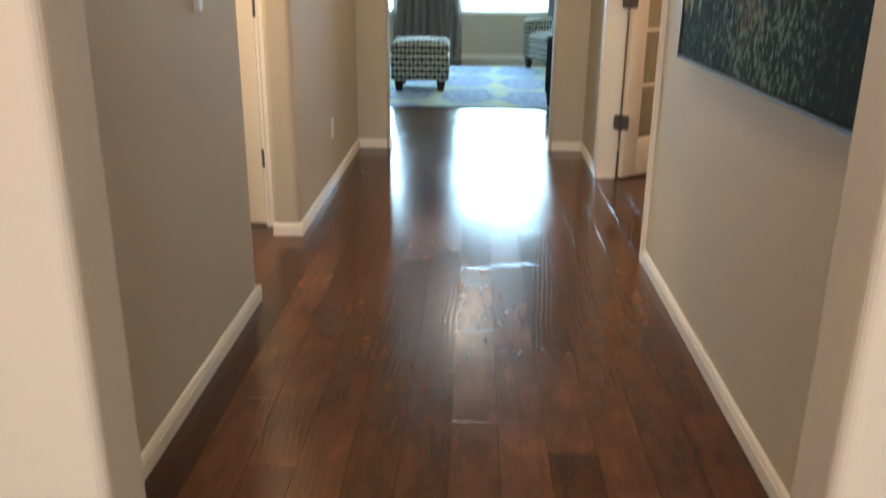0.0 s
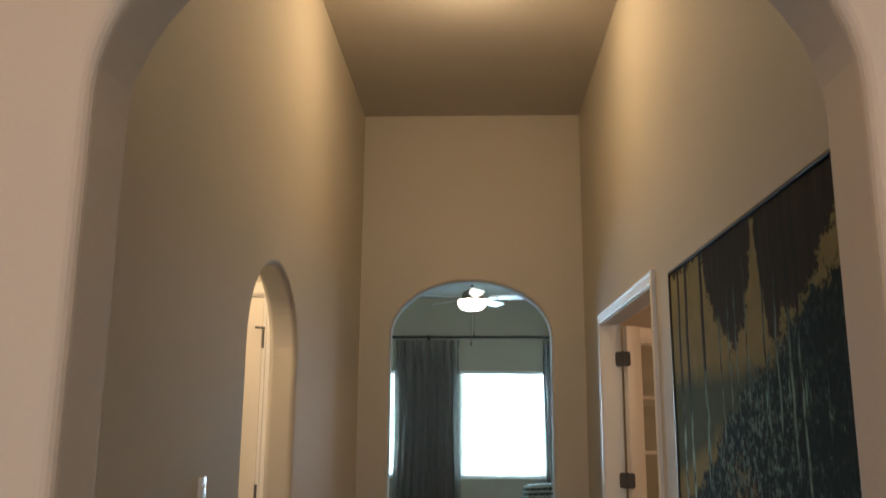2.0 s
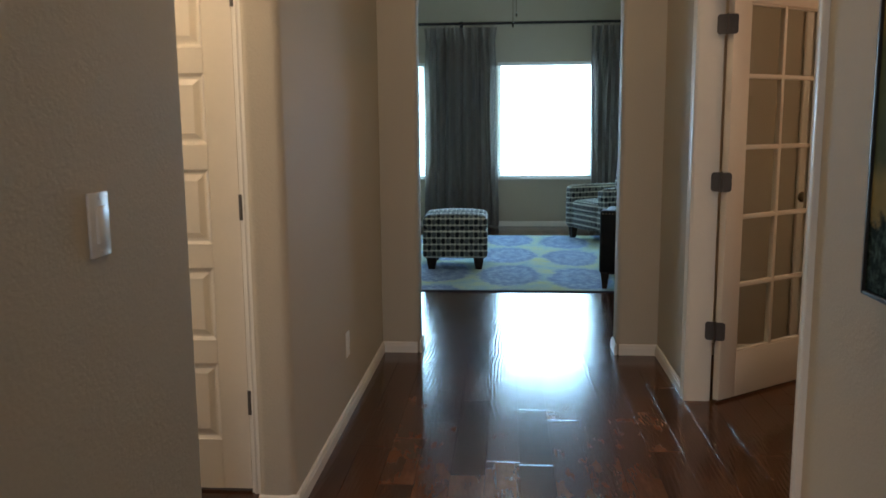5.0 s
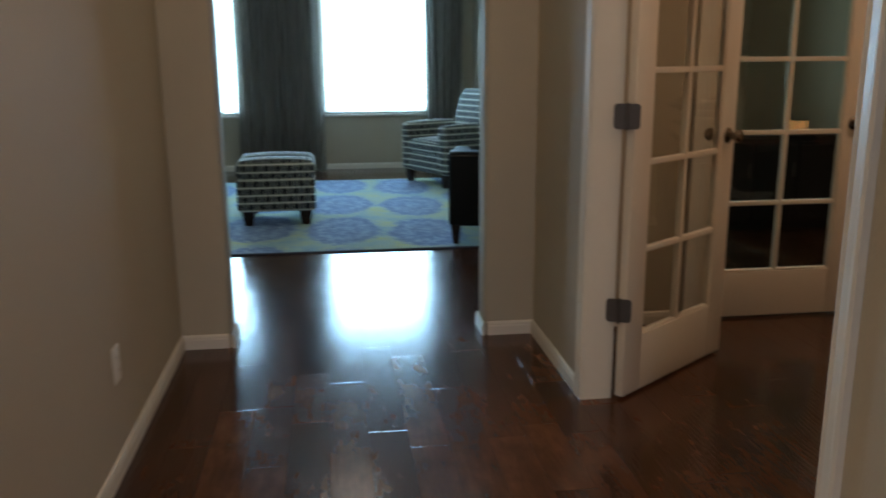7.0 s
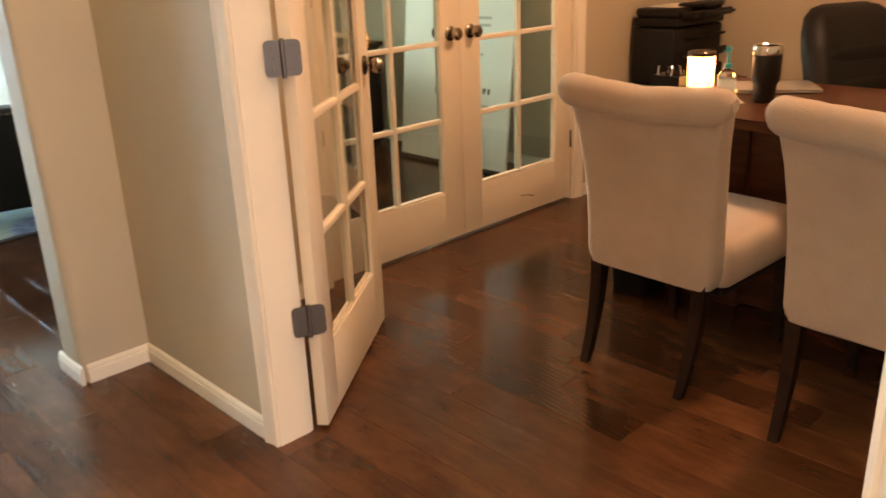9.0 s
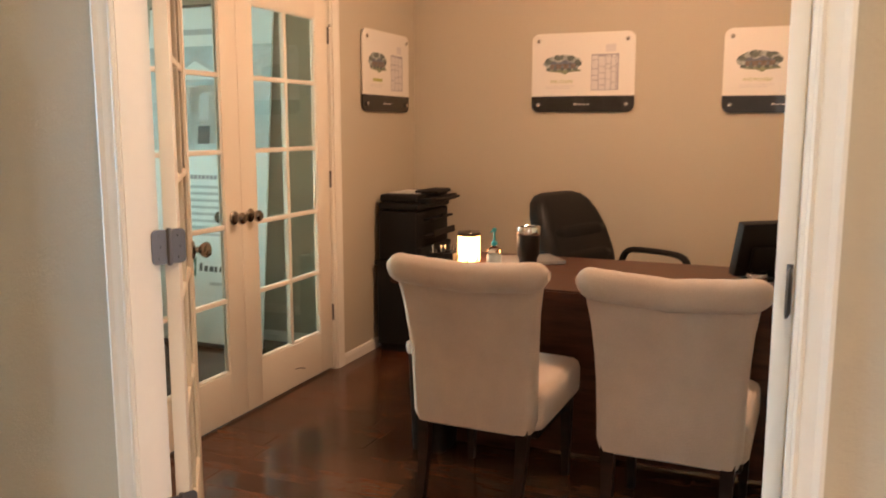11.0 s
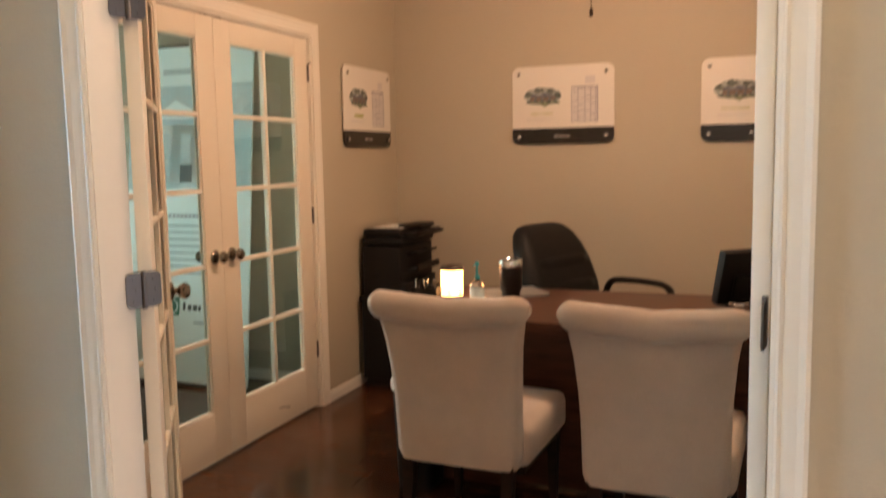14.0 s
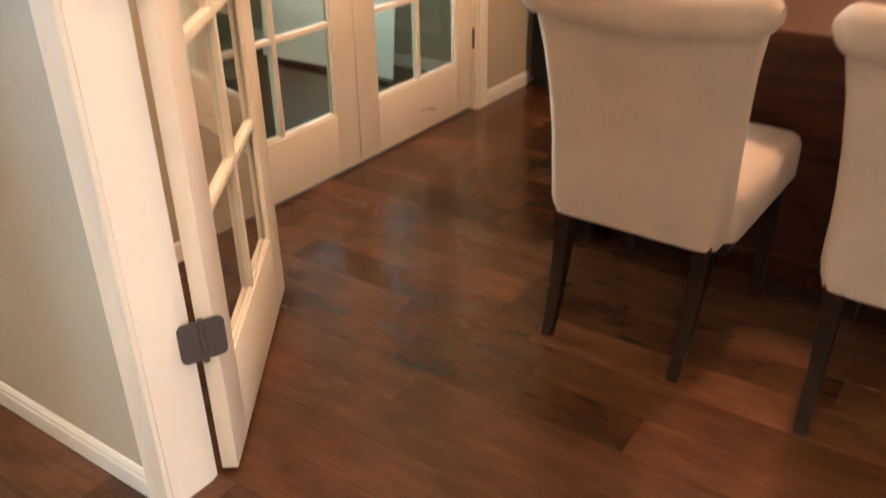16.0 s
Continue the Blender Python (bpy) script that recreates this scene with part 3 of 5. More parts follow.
# living room
LX0, LX1, LY0, LY1 = -3.0, 3.80, Y1 + 0.16, 12.0
WINS = [(-2.18, -0.955), (-0.045, 1.185)]
WZ0, WZ1 = 0.625, 2.095


def window_wall():
    bm = bmesh.new()
    xs = [LX0, WINS[0][0], WINS[0][1], WINS[1][0], WINS[1][1], LX1]
    for k in (0, 2, 4):
        box(bm, xs[k], xs[k + 1], LY1, LY1 + 0.14, 0, LIV_TOP + 0.1)
    for a, b in WINS:
        box(bm, a, b, LY1, LY1 + 0.14, 0, WZ0)
        box(bm, a, b, LY1, LY1 + 0.14, WZ1, LIV_TOP + 0.1)
    structure("wall_living_windows", bm, WALL)


window_wall()
structure("wall_living_left", boxed(LX0 - 0.12, LX0, LY0, LY1 + 0.14, 0, LIV_TOP + 0.1), WALL)
# unseen partition, closed to block living room daylight and darken the back room
arched_wall("wall_partition", "x", 1.69, 1.75, LY0, LY1, LIV_TOP, [], "unseen beige wall that keeps window light out of the back room")
structure("wall_back_room", boxed(1.75, 2.1, 9.6, 9.72, 0, LIV_TOP), WALL)
structure("wall_back_room_side", boxed(3.1, LX1, 9.6, 9.72, 0, LIV_TOP), WALL)
structure("wall_back_room_low", boxed(2.1, 3.1, 9.6, 9.72, 0, 0.8), WALL)
structure("wall_back_room_high", boxed(2.1, 3.1, 9.6, 9.72, 2.1, LIV_TOP), WALL)
structure("wall_living_right", boxed(LX1, LX1 + 0.12, LY0, LY1 + 0.14, 0, LIV_TOP + 0.1), WALL)
structure("ceiling_living", boxed(LX0, LX1, LY0, LY1, LIV_TOP, LIV_TOP + 0.1), CEIL)
# entry behind the first arch
structure("wall_entry_left", boxed(-2.12, -2.0, -2.2, 1.21, 0, HALL_TOP + 0.1), WALL)
structure("wall_entry_right", boxed(2.0, 2.12, -2.2, 1.21, 0, HALL_TOP + 0.1), WALL)


def entry_front():
    bm = bmesh.new()
    box(bm, -2.12, -0.56, -2.32, -2.2, 0, HALL_TOP + 0.1)
    box(bm, 0.96, 2.12, -2.32, -2.2, 0, HALL_TOP + 0.1)
    box(bm, -0.56, 0.96, -2.32, -2.2, 2.2, HALL_TOP + 0.1)
    box(bm, -0.56, 0.96, -2.32, -2.2, 0, 0.3)
    structure("wall_entry_front", bm, WALL)


entry_front()
structure("ceiling_entry", boxed(-2.0, 2.0, -2.2, 1.21, HALL_TOP, HALL_TOP + 0.1), CEIL)
# small lobby behind the narrow arch
LOB = 4.075


# this unseen wall is left open only for the added fill lamp
def lobby_left():
    bm = bmesh.new()
    box(bm, -2.12, -2.0, 2.9, 3.05, 0, 2.7)
    box(bm, -2.12, -2.0, 3.85, LOB + 0.12, 0, 2.7)
    box(bm, -2.12, -2.0, 3.05, 3.85, 0, 0.45)
    box(bm, -2.12, -2.0, 3.05, 3.85, 2.05, 2.7)
    structure("wall_lobby_left", bm, WALL)


lobby_left()
structure("wall_lobby_near", boxed(-2.12, XL - 0.13, 2.78, 2.9, 0, 2.7), WALL)


def lobby_end():
    bm = bmesh.new()
    box(bm, -2.0, -1.615, LOB, LOB + 0.12, 0, 2.7)
    box(bm, -0.835, XL - 0.13, LOB, LOB + 0.12, 0, 2.7)
    box(bm, -1.615, -0.835, LOB, LOB + 0.12, 2.005, 2.7)
    structure("wall_lobby_end", bm, WALL)


lobby_end()
structure("ceiling_lobby", boxed(-2.0, XL - 0.13, 2.9, LOB, 2.6, 2.7), CEIL)
# outdoors
structure("ground", boxed(-600, 600, -600, 600, -0.30, -0.2), GRASS)


# ---- trim ----
def baseboard(axis, d, side, a, b):
    """A moulded skirting: on the plane d of axis, on the side +1 or -1, from a to b along the other."""
    out = [(0, 0), (0.013, 0), (0.013, 0.042), (0.010, 0.048), (0.010, 0.055), (0.005, 0.063), (0, 0.064)]
    bm = bmesh.new()
    put = (lambda u, z, t: (d + side * u, t, z)) if axis == "x" else (lambda u, z, t: (t, d + side * u, z))
    loft(bm, [[put(u, z, t) for u, z in out] for t in (a, b)])
    structure("baseboard", bm, TRIM, "white painted moulded baseboard", smooth=False)


for args in [("x", XL, 1, Y0, 3.105), ("x", XL, 1, 3.93, Y1), ("x", XR, -1, Y0, DY0 - 0.053), ("x", XR, -1, DY1 + 0.049, Y1),
             ("y", Y1, -1, XL, -0.444), ("y", Y1, -1, 0.732, XR), ("x", -0.43, 1, Y1 - 0.014, Y1 + 0.174), ("x", 0.718, -1, Y1 - 0.014, Y1 + 0.174),
             ("x", -0.378, 1, 1.196, Y0 + 0.014), ("x", 0.729, -1, 1.196, Y0 + 0.014), ("y", Y0, 1, XL, -0.364), ("y", Y0, 1, 0.715, XR),
             ("y", 3.105, 1, XL - 0.13, XL + 0.014), ("y", 3.93, -1, XL - 0.13, XL + 0.014),
             ("y", LY0, 1, LX0, -0.444), ("y", LY0, 1, 0.732, 1.69), ("y", LY1, -1, LX0, 1.69), ("x", 1.69, -1, LY0, LY1), ("x", LX1, -1, LY0, LY1), ("x", LX0, 1, LY0, LY1),
             ("y", YO1, -1, CX1 + 0.075, XB), ("y", YO1, -1, XO, CX0 - 0.075), ("x", XB, -1, YO0, YO1), ("y", YO0, 1, XO, XB), ("x", XO, 1, YO0, DY0 - 0.053), ("x", XO, 1, DY1 + 0.049, YO1),
             ("y", 1.21, -1, -2.0, -0.392), ("y", 1.21, -1, 0.739, 2.0)]:
    baseboard(*args)


def casing(axis, d, side, a, b, top, w=0.066):
    """A moulded door casing round an opening from a to b: two legs and a head, mitred."""
    prof = [(0, 0), (w, 0), (w, 0.016), (w - 0.008, 0.019), (w - 0.020, 0.015), (0.022, 0.013), (0.012, 0.011), (0.005, 0.014), (0, 0.012)]
    put = (lambda u, z, o: (d + side * o, u, z)) if axis == "x" else (lambda u, z, o: (u, d + side * o, z))
    for name, rows in (("side", (lambda p: (a - p, 0), lambda p: (a - p, top + p))), ("side", (lambda p: (b + p, 0), lambda p: (b + p, top + p))), ("head", (lambda p: (a - p, top + p), lambda p: (b + p, top + p)))):
        bm = bmesh.new()
        loft(bm, [[put(*r(p), o) for p, o in prof] for r in rows])
        structure("trim", bm, TRIM, "white painted moulded door casing", smooth=False)


def jamb(axis, d0, d1, a, b, top, t=0.018):
    bm = bmesh.new()
    for lo, hi, z0, z1 in ((a - t, a, 0, top + t), (b, b + t, 0, top + t), (a, b, top, top + t)):
        if axis == "x":
            box(bm, d0, d1, lo, hi, z0, z1)
        else:
            box(bm, lo, hi, d0, d1, z0, z1)
    structure("door_jamb", bm, TRIM, "white painted door jamb")


casing("x", XR, -1, DY0 + 0.004, DY1 - 0.008, DTOP - 0.004, 0.057)
casing("x", XO, 1, DY0 + 0.004, DY1 - 0.008, DTOP - 0.004, 0.057)
jamb("x", XR - 0.002, XO + 0.002, DY0 + 0.012, DY1 - 0.012, DTOP - 0.012, 0.012)
casing("y", YO1, -1, CX0 + 0.004, CX1 - 0.004, CTOP - 0.004)
casing("y", YO1 + 0.12, 1, CX0 + 0.004, CX1 - 0.004, CTOP - 0.004)
jamb("y", YO1 - 0.002, YO1 + 0.122, CX0 + 0.016, CX1 - 0.016, CTOP - 0.016, 0.016)
casing("y", LOB, -1, -1.611, -0.839, 2.001, 0.056)
jamb("y", LOB - 0.002, LOB + 0.122, -1.599, -0.851, 1.989, 0.016)


# ---- doors ----
def knob(parent, x, z, side, y):
    """A round knob with its rosette on the face y, standing out to side."""
    m = pose(x, y, z, -90 * side, 0, 0)
    k = part("knob", turned([(0, 0), (0.011, 0), (0.011, 0.022), (0.020, 0.030), (0.0275, 0.042), (0.027, 0.052), (0.018, 0.062), (0, 0.065)], 24, m), NICKEL, parent, "dark nickel round knob")
    part("rosette", turned([(0, 0), (0.032, 0), (0.032, 0.004), (0.026, 0.009), (0.012, 0.012), (0, 0.012)], 24, m), NICKEL, k)


def french_leaf(name, m, w, h, label, group="", knobs=(1, -1), lift=0.012, stile=0.118, bottom=0.225, head=0.10):
    """A glazed leaf with two by five panes, hinged at the origin and reaching along +x."""
    d = thing(name, label, "door", m, group, "structure")
    t = 0.0175
    for nm, x0, x1, z0, z1 in (("stile", 0, stile, lift, h), ("stile", w - stile, w, lift, h), ("rail", stile, w - stile, lift, lift + bottom), ("rail", stile, w - stile, h - head, h)):
        part(nm, boxed(x0, x1, -t, t, z0, z1, 0.0025, 2), DOOR, d)
    gx0, gx1, gz0, gz1 = stile, w - stile, lift + bottom, h - head
    bar = 0.011
    mid = (gx0 + gx1) / 2
    part("muntin", boxed(mid - bar, mid + bar, -t + 0.002, t - 0.002, gz0, gz1, 0.005, 2), DOOR, d)
    step = (gz1 - gz0) / 5
    for k in range(1, 5):
        part("muntin", boxed(gx0, gx1, -t + 0.0035, t - 0.0035, gz0 + k * step - bar, gz0 + k * step + bar, 0.005, 2), DOOR, d)
    for k in range(5):
        for a, b in ((gx0, mid), (mid, gx1)):
            p = part("pane", boxed(a + 0.002, b - 0.002, -0.002, 0.002, gz0 + k * step + 0.003, gz0 + (k + 1) * step - 0.003), GLASS, d, smooth=False)
            p.visible_shadow = False
    # glazing beads round the lights
    for s in (-1, 1):
        bm = bmesh.new()
        y0, y1 = sorted((s * 0.004, s * (t - 0.004)))
        box(bm, gx0, gx0 + 0.010, y0, y1, gz0, gz1, 0.003, 1)
        box(bm, gx1 - 0.010, gx1, y0, y1, gz0, gz1, 0.003, 1)
        box(bm, gx0 + 0.010, gx1 - 0.010, y0, y1, gz0, gz0 + 0.010, 0.003, 1)
        box(bm, gx0 + 0.010, gx1 - 0.010, y0, y1, gz1 - 0.010, gz1, 0.003, 1)
        part("glazing_bead", bm, DOOR, d)
    for s in knobs:
        knob(d, w - 0.062, 0.950, s, s * t)
    return d


def hinge_plate(parent, m, h=0.089, w=0.046):
    """An open butt hinge: two leaves with rounded corners, a barrel and screw heads."""
    hp = part("hinge", prism(bmesh.new(), [(w / 2 + x, z) for x, z in rounded(w, h, 0.014, 4)], "y", -0.0015, 0.0015), HINGE, parent, "dark metal hinge", m)
    part("hinge_leaf", prism(bmesh.new(), [(-w / 2 + x, z) for x, z in rounded(w, h, 0.014, 4)], "y", -0.0015, 0.0015), HINGE, hp)
    part("barrel", rodded((0, -0.003, -h / 2 - 0.003), (0, -0.003, h / 2 + 0.003), 0.0065, n=10), HINGE, hp)
    for x in (-0.026, 0.026):
        for z in (-0.028, 0.0, 0.028):
            part("screw", turned([(0, -0.0005), (0.004, -0.0005), (0.003, 0.002), (0, 0.002)], 8, pose(x + 0.006 * (z == 0), -0.0015, z, 90)), HINGE, hp)


far_leaf = french_leaf("door_1", pose(1.084, 5.172, 0, 0, 0, 36.5), 0.745, 1.972, "cream glazed French door leaf standing open into the office")
for z in (0.353, 1.062, 1.772):
    hinge_plate(far_leaf, pose(-0.0165, 0.004, z, 0, 0, -60))
near_leaf = french_leaf("door_2", pose(XO + 0.030, 3.719, 0, 0, 0, -10), 0.72, 1.972, "cream glazed French door leaf folded open into the office")
for z in (0.353, 1.062, 1.772):
    hp = part("hinge", prism(bmesh.new(), [(-0.052 + a, z + c) for a, c in rounded(0.060, 0.089, 0.014, 4)], "y", -0.0165, -0.0125), HINGE, near_leaf, "dark metal hinge", pose(0, 0, 0, 0, 0, 3))
    part("barrel", rodded((-0.012, -0.010, z - 0.047), (-0.012, -0.010, z + 0.047), 0.006, n=10), HINGE, hp)
LW = (CX1 - CX0 - 0.036) / 2
left_leaf = french_leaf("door_3", pose(CX0 + 0.017, YO1 + 0.034, 0, 0, 0, 0), LW, CTOP - 0.020, "cream glazed French door leaf, closed", stile=0.122)
right_leaf = french_leaf("door_4", pose(CX1 - 0.017, YO1 + 0.034, 0, 0, 0, 180), LW, CTOP - 0.020, "cream glazed French door leaf, closed, scuffed at the foot", stile=0.122)
part("scuff_mark", prism(bmesh.new(), [(0.30, 0.080), (0.345, 0.096), (0.40, 0.104), (0.40, 0.108), (0.345, 0.101), (0.298, 0.087)], "y", 0.0174, 0.0180), HOUSE_INK, right_leaf, "brown scuff mark", smooth=False)
for leaf in (left_leaf, right_leaf):
    part("ball_catch", boxed(LW - 0.075, LW - 0.020, -0.012, 0.012, CTOP - 0.0205, CTOP - 0.0165), HINGE, leaf, "dark metal ball catch")
for leaf, s in ((left_leaf, -1), (right_leaf, 1)):
    for z in (0.33, 1.078, 1.846):
        hg = part("hinge", rodded((-0.004, s * 0.022, z - 0.045), (-0.004, s * 0.022, z + 0.045), 0.008, n=10), HINGE, leaf, "dark metal hinge")
        if z > 1.8:
            part("hinge_stop", rodded((-0.02, s * 0.030, z + 0.052), (0.025, s * 0.045, z + 0.050), 0.005, n=8), BRONZE, hg)


def panel_door():
    """A six-panel moulded door, closed; hinged on its +x side."""
    d = thing("door_5", "cream moulded panel door, closed", "door", pose(-0.853, LOB + 0.022, 0), "", "structure")
    w, h, t = 0.744, 1.985, 0.0175
    rows = [(0.20, 0.49), (0.575, 0.84), (0.925, 1.19), (1.275, 1.52), (1.605, 1.85)]
    st = 0.108
    xs = [(-w + st, -st)]
    bm = bmesh.new()
    box(bm, -st, 0, -t, t, 0.012, h, 0.002, 1)
    box(bm, -w, -w + st, -t, t, 0.012, h, 0.002, 1)
    zs = [0.012] + [z for r in rows for z in r] + [h]
    for k in range(0, len(zs), 2):
        box(bm, -w + st, -st, -t, t, zs[k], zs[k + 1])
    part("door_frame", bm, DOOR, d, smooth=False)
    for z0, z1 in rows:
        for a, b in xs:
            bm = bmesh.new()
            rings = []
            for o, dep in ((0, t), (0.004, t - 0.004), (0.012, t - 0.010), (0.020, t - 0.010), (0.040, t - 0.002)):
                rings.append([(a + o, -dep, z0 + o), (b - o, -dep, z0 + o), (b - o, -dep, z1 - o), (a + o, -dep, z1 - o)])
            loft(bm, rings, caps=False)
            bm.faces.new([bm.verts.new(p) for p in rings[-1]])
            bmesh.ops.remove_doubles(bm, verts=bm.verts, dist=1e-5)
            box(bm, a, b, -t + 0.014, t, z0, z1)
            part("door_panel", bm, DOOR, d, smooth=False)
    for z in (0.345, 1.057, 1.783):
        hg = part("hinge", rodded((0.005, -t - 0.004, z - 0.045), (0.005, -t - 0.004, z + 0.045), 0.008, n=10), HINGE, d, "dark metal hinge")
        if z > 1.7:
            part("hinge_stop", rodded((-0.03, -t - 0.030, z + 0.052), (0.022, -t - 0.012, z + 0.050), 0.005, n=8), BRONZE, hg)
    knob(d, -w + 0.062, 0.95, -1, -t)


panel_door()


# ---- windows ----
def window(name, x0, x1):
    w = thing(name, "white framed window with raised horizontal blinds, bright with daylight", "window", pose(0, 0, 0), "", "structure")
    f = 0.045
    for nm, b in (("frame_side", (x0, x0 + f, LY1 + 0.06, LY1 + 0.13, WZ0, WZ1)), ("frame_side", (x1 - f, x1, LY1 + 0.06, LY1 + 0.13, WZ0, WZ1)),
                  ("frame_head", (x0 + f, x1 - f, LY1 + 0.06, LY1 + 0.13, WZ1 - f, WZ1)), ("frame_sill", (x0 + f, x1 - f, LY1 + 0.06, LY1 + 0.13, WZ0, WZ0 + f))):
        part(nm, boxed(*b, 0.003, 1), TRIM, w)
    part("window_sill", boxed(x0 - 0.04, x1 + 0.04, LY1 - 0.035, LY1 + 0.06, WZ0 - 0.022, WZ0 + 0.002, 0.005, 2), TRIM, w)
    p = part("pane", boxed(x0 + f, x1 - f, LY1 + 0.093, LY1 + 0.097, WZ0 + f, WZ1 - f), GLASS, w, smooth=False)
    p.visible_shadow = False
    slat = mesh_of("slat", box(bmesh.new(), x0 + 0.010, x1 - 0.010, -0.024, 0.024, -0.0014, 0.0014), BLIND, False)
    n = 30
    for k in range(n):
        s = new("slat", slat)
        s.parent = w
        s.matrix_basis = pose(0, LY1 + 0.030, WZ0 + 0.03 + k * (WZ1 - WZ0 - 0.09) / (n - 1), 4)
    part("head_rail", boxed(x0 + 0.006, x1 - 0.006, LY1 + 0.004, LY1 + 0.056, WZ1 - 0.045, WZ1 - 0.002, 0.004, 1), BLIND, w)


structure("backdrop", boxed(-4.5, 4.0, 13.4, 13.42, -0.05, 4.2), DAYLIGHT, "bright overcast daylight outside the windows")
window("window_1", *WINS[0])
window("window_2", *WINS[1])


# ---- hall things ----
def big_painting():
    p = thing("painting", "large unglazed forest painting of pale trunks in a thin black frame", "painting", pose(XR, 2.46, 0.940))
    w, h = 0.775, 1.018
    c = part("canvas", boxed(-w + 0.012, w - 0.012, -0.012, 0.012, 0.012, h - 0.012, 0.003, 1), PAINTING, p, "dark green and ochre painted canvas", pose(-0.022, 0, 0, 0, 0, 90))
    for x0, x1, z0, z1 in ((-w, -w + 0.010, 0, h), (w - 0.010, w, 0, h), (-w + 0.010, w - 0.010, 0, 0.010), (-w + 0.010, w - 0.010, h - 0.010, h)):
        part("frame_rail", boxed(-0.040, 0, x0, x1, z0, z1, 0.002, 1), FRAME_BLACK, p)
    part("backing_board", boxed(-0.009, -0.001, -w + 0.010, w - 0.010, 0.010, h - 0.010), FRAME_BLACK, p)


big_painting()


def wall_plate(name, m, tall, label, category):
    p = thing(name, label, category, m)
    h = 0.116
    part("plate", boxed(0, 0.006, -0.036, 0.036, -h / 2, h / 2, 0.003, 2), PLASTIC, p)
    if tall:
        part("rocker", boxed(0.005, 0.011, -0.0165, 0.0165, -0.033, 0.033, 0.002, 2), PLASTIC, p)
        for z in (-0.048, 0.048):
            part("screw", turned([(0, 0.0075), (0.0035, 0.007), (0.004, 0.006), (0, 0.005)], 10, pose(0, 0, z, 0, 90, 0) @ pose(0, 0, 0)), PLASTIC, p)
    else:
        for z in (-0.020, 0.020):
            s = part("socket", boxed(0.005, 0.0085, -0.017, 0.017, z - 0.014, z + 0.014, 0.003, 2), PLASTIC, p)
            for y in (-0.006, 0.006):
                part("slot", boxed(0.0082, 0.0088, y - 0.001, y + 0.001, z - 0.003, z + 0.006), SLOT, s)


wall_plate("light_switch", pose(XL, 2.672, 1.170), True, "white plastic rocker light switch on the hall wall", "light switch")
wall_plate("wall_outlet", pose(XL, 4.90, 0.342), False, "white plastic double wall outlet above the baseboard", "outlet")


def flush_lamp(name, m, label, r=0.19, glass=BOWL_HALL, metal=NICKEL):
    l = thing(name, label, "ceiling light", m)
    part("pan", turned([(0, 0), (r * 0.86, 0), (r * 0.90, -0.012), (r * 0.86, -0.028), (r * 0.5, -0.030), (0, -0.030)], 36), metal, l, "metal ceiling pan")
    b = part("bowl", turned([(r * 0.84, -0.030), (r, -0.034), (r * 0.98, -0.050), (r * 0.86, -0.080), (r * 0.62, -0.108), (r * 0.32, -0.124), (0, -0.130)], 36), glass, l, "glowing frosted glass bowl")
    b.visible_shadow = False
    part("finial", turned([(0, -0.126), (0.014, -0.128), (0.016, -0.136), (0.009, -0.146), (0.011, -0.152), (0, -0.160)], 16), metal, l)
    return l


flush_lamp("ceiling_light", pose(0.16, 3.79, HALL_TOP), "flush ceiling light with a frosted glass bowl, switched on")
flush_lamp("ceiling_light", pose(-1.35, 3.20, 2.6), "small flush ceiling light in the lobby, switched on", 0.13)
flush_lamp("ceiling_light", pose(-0.2, -0.4, HALL_TOP), "flush ceiling light in the entry, switched on", 0.17)


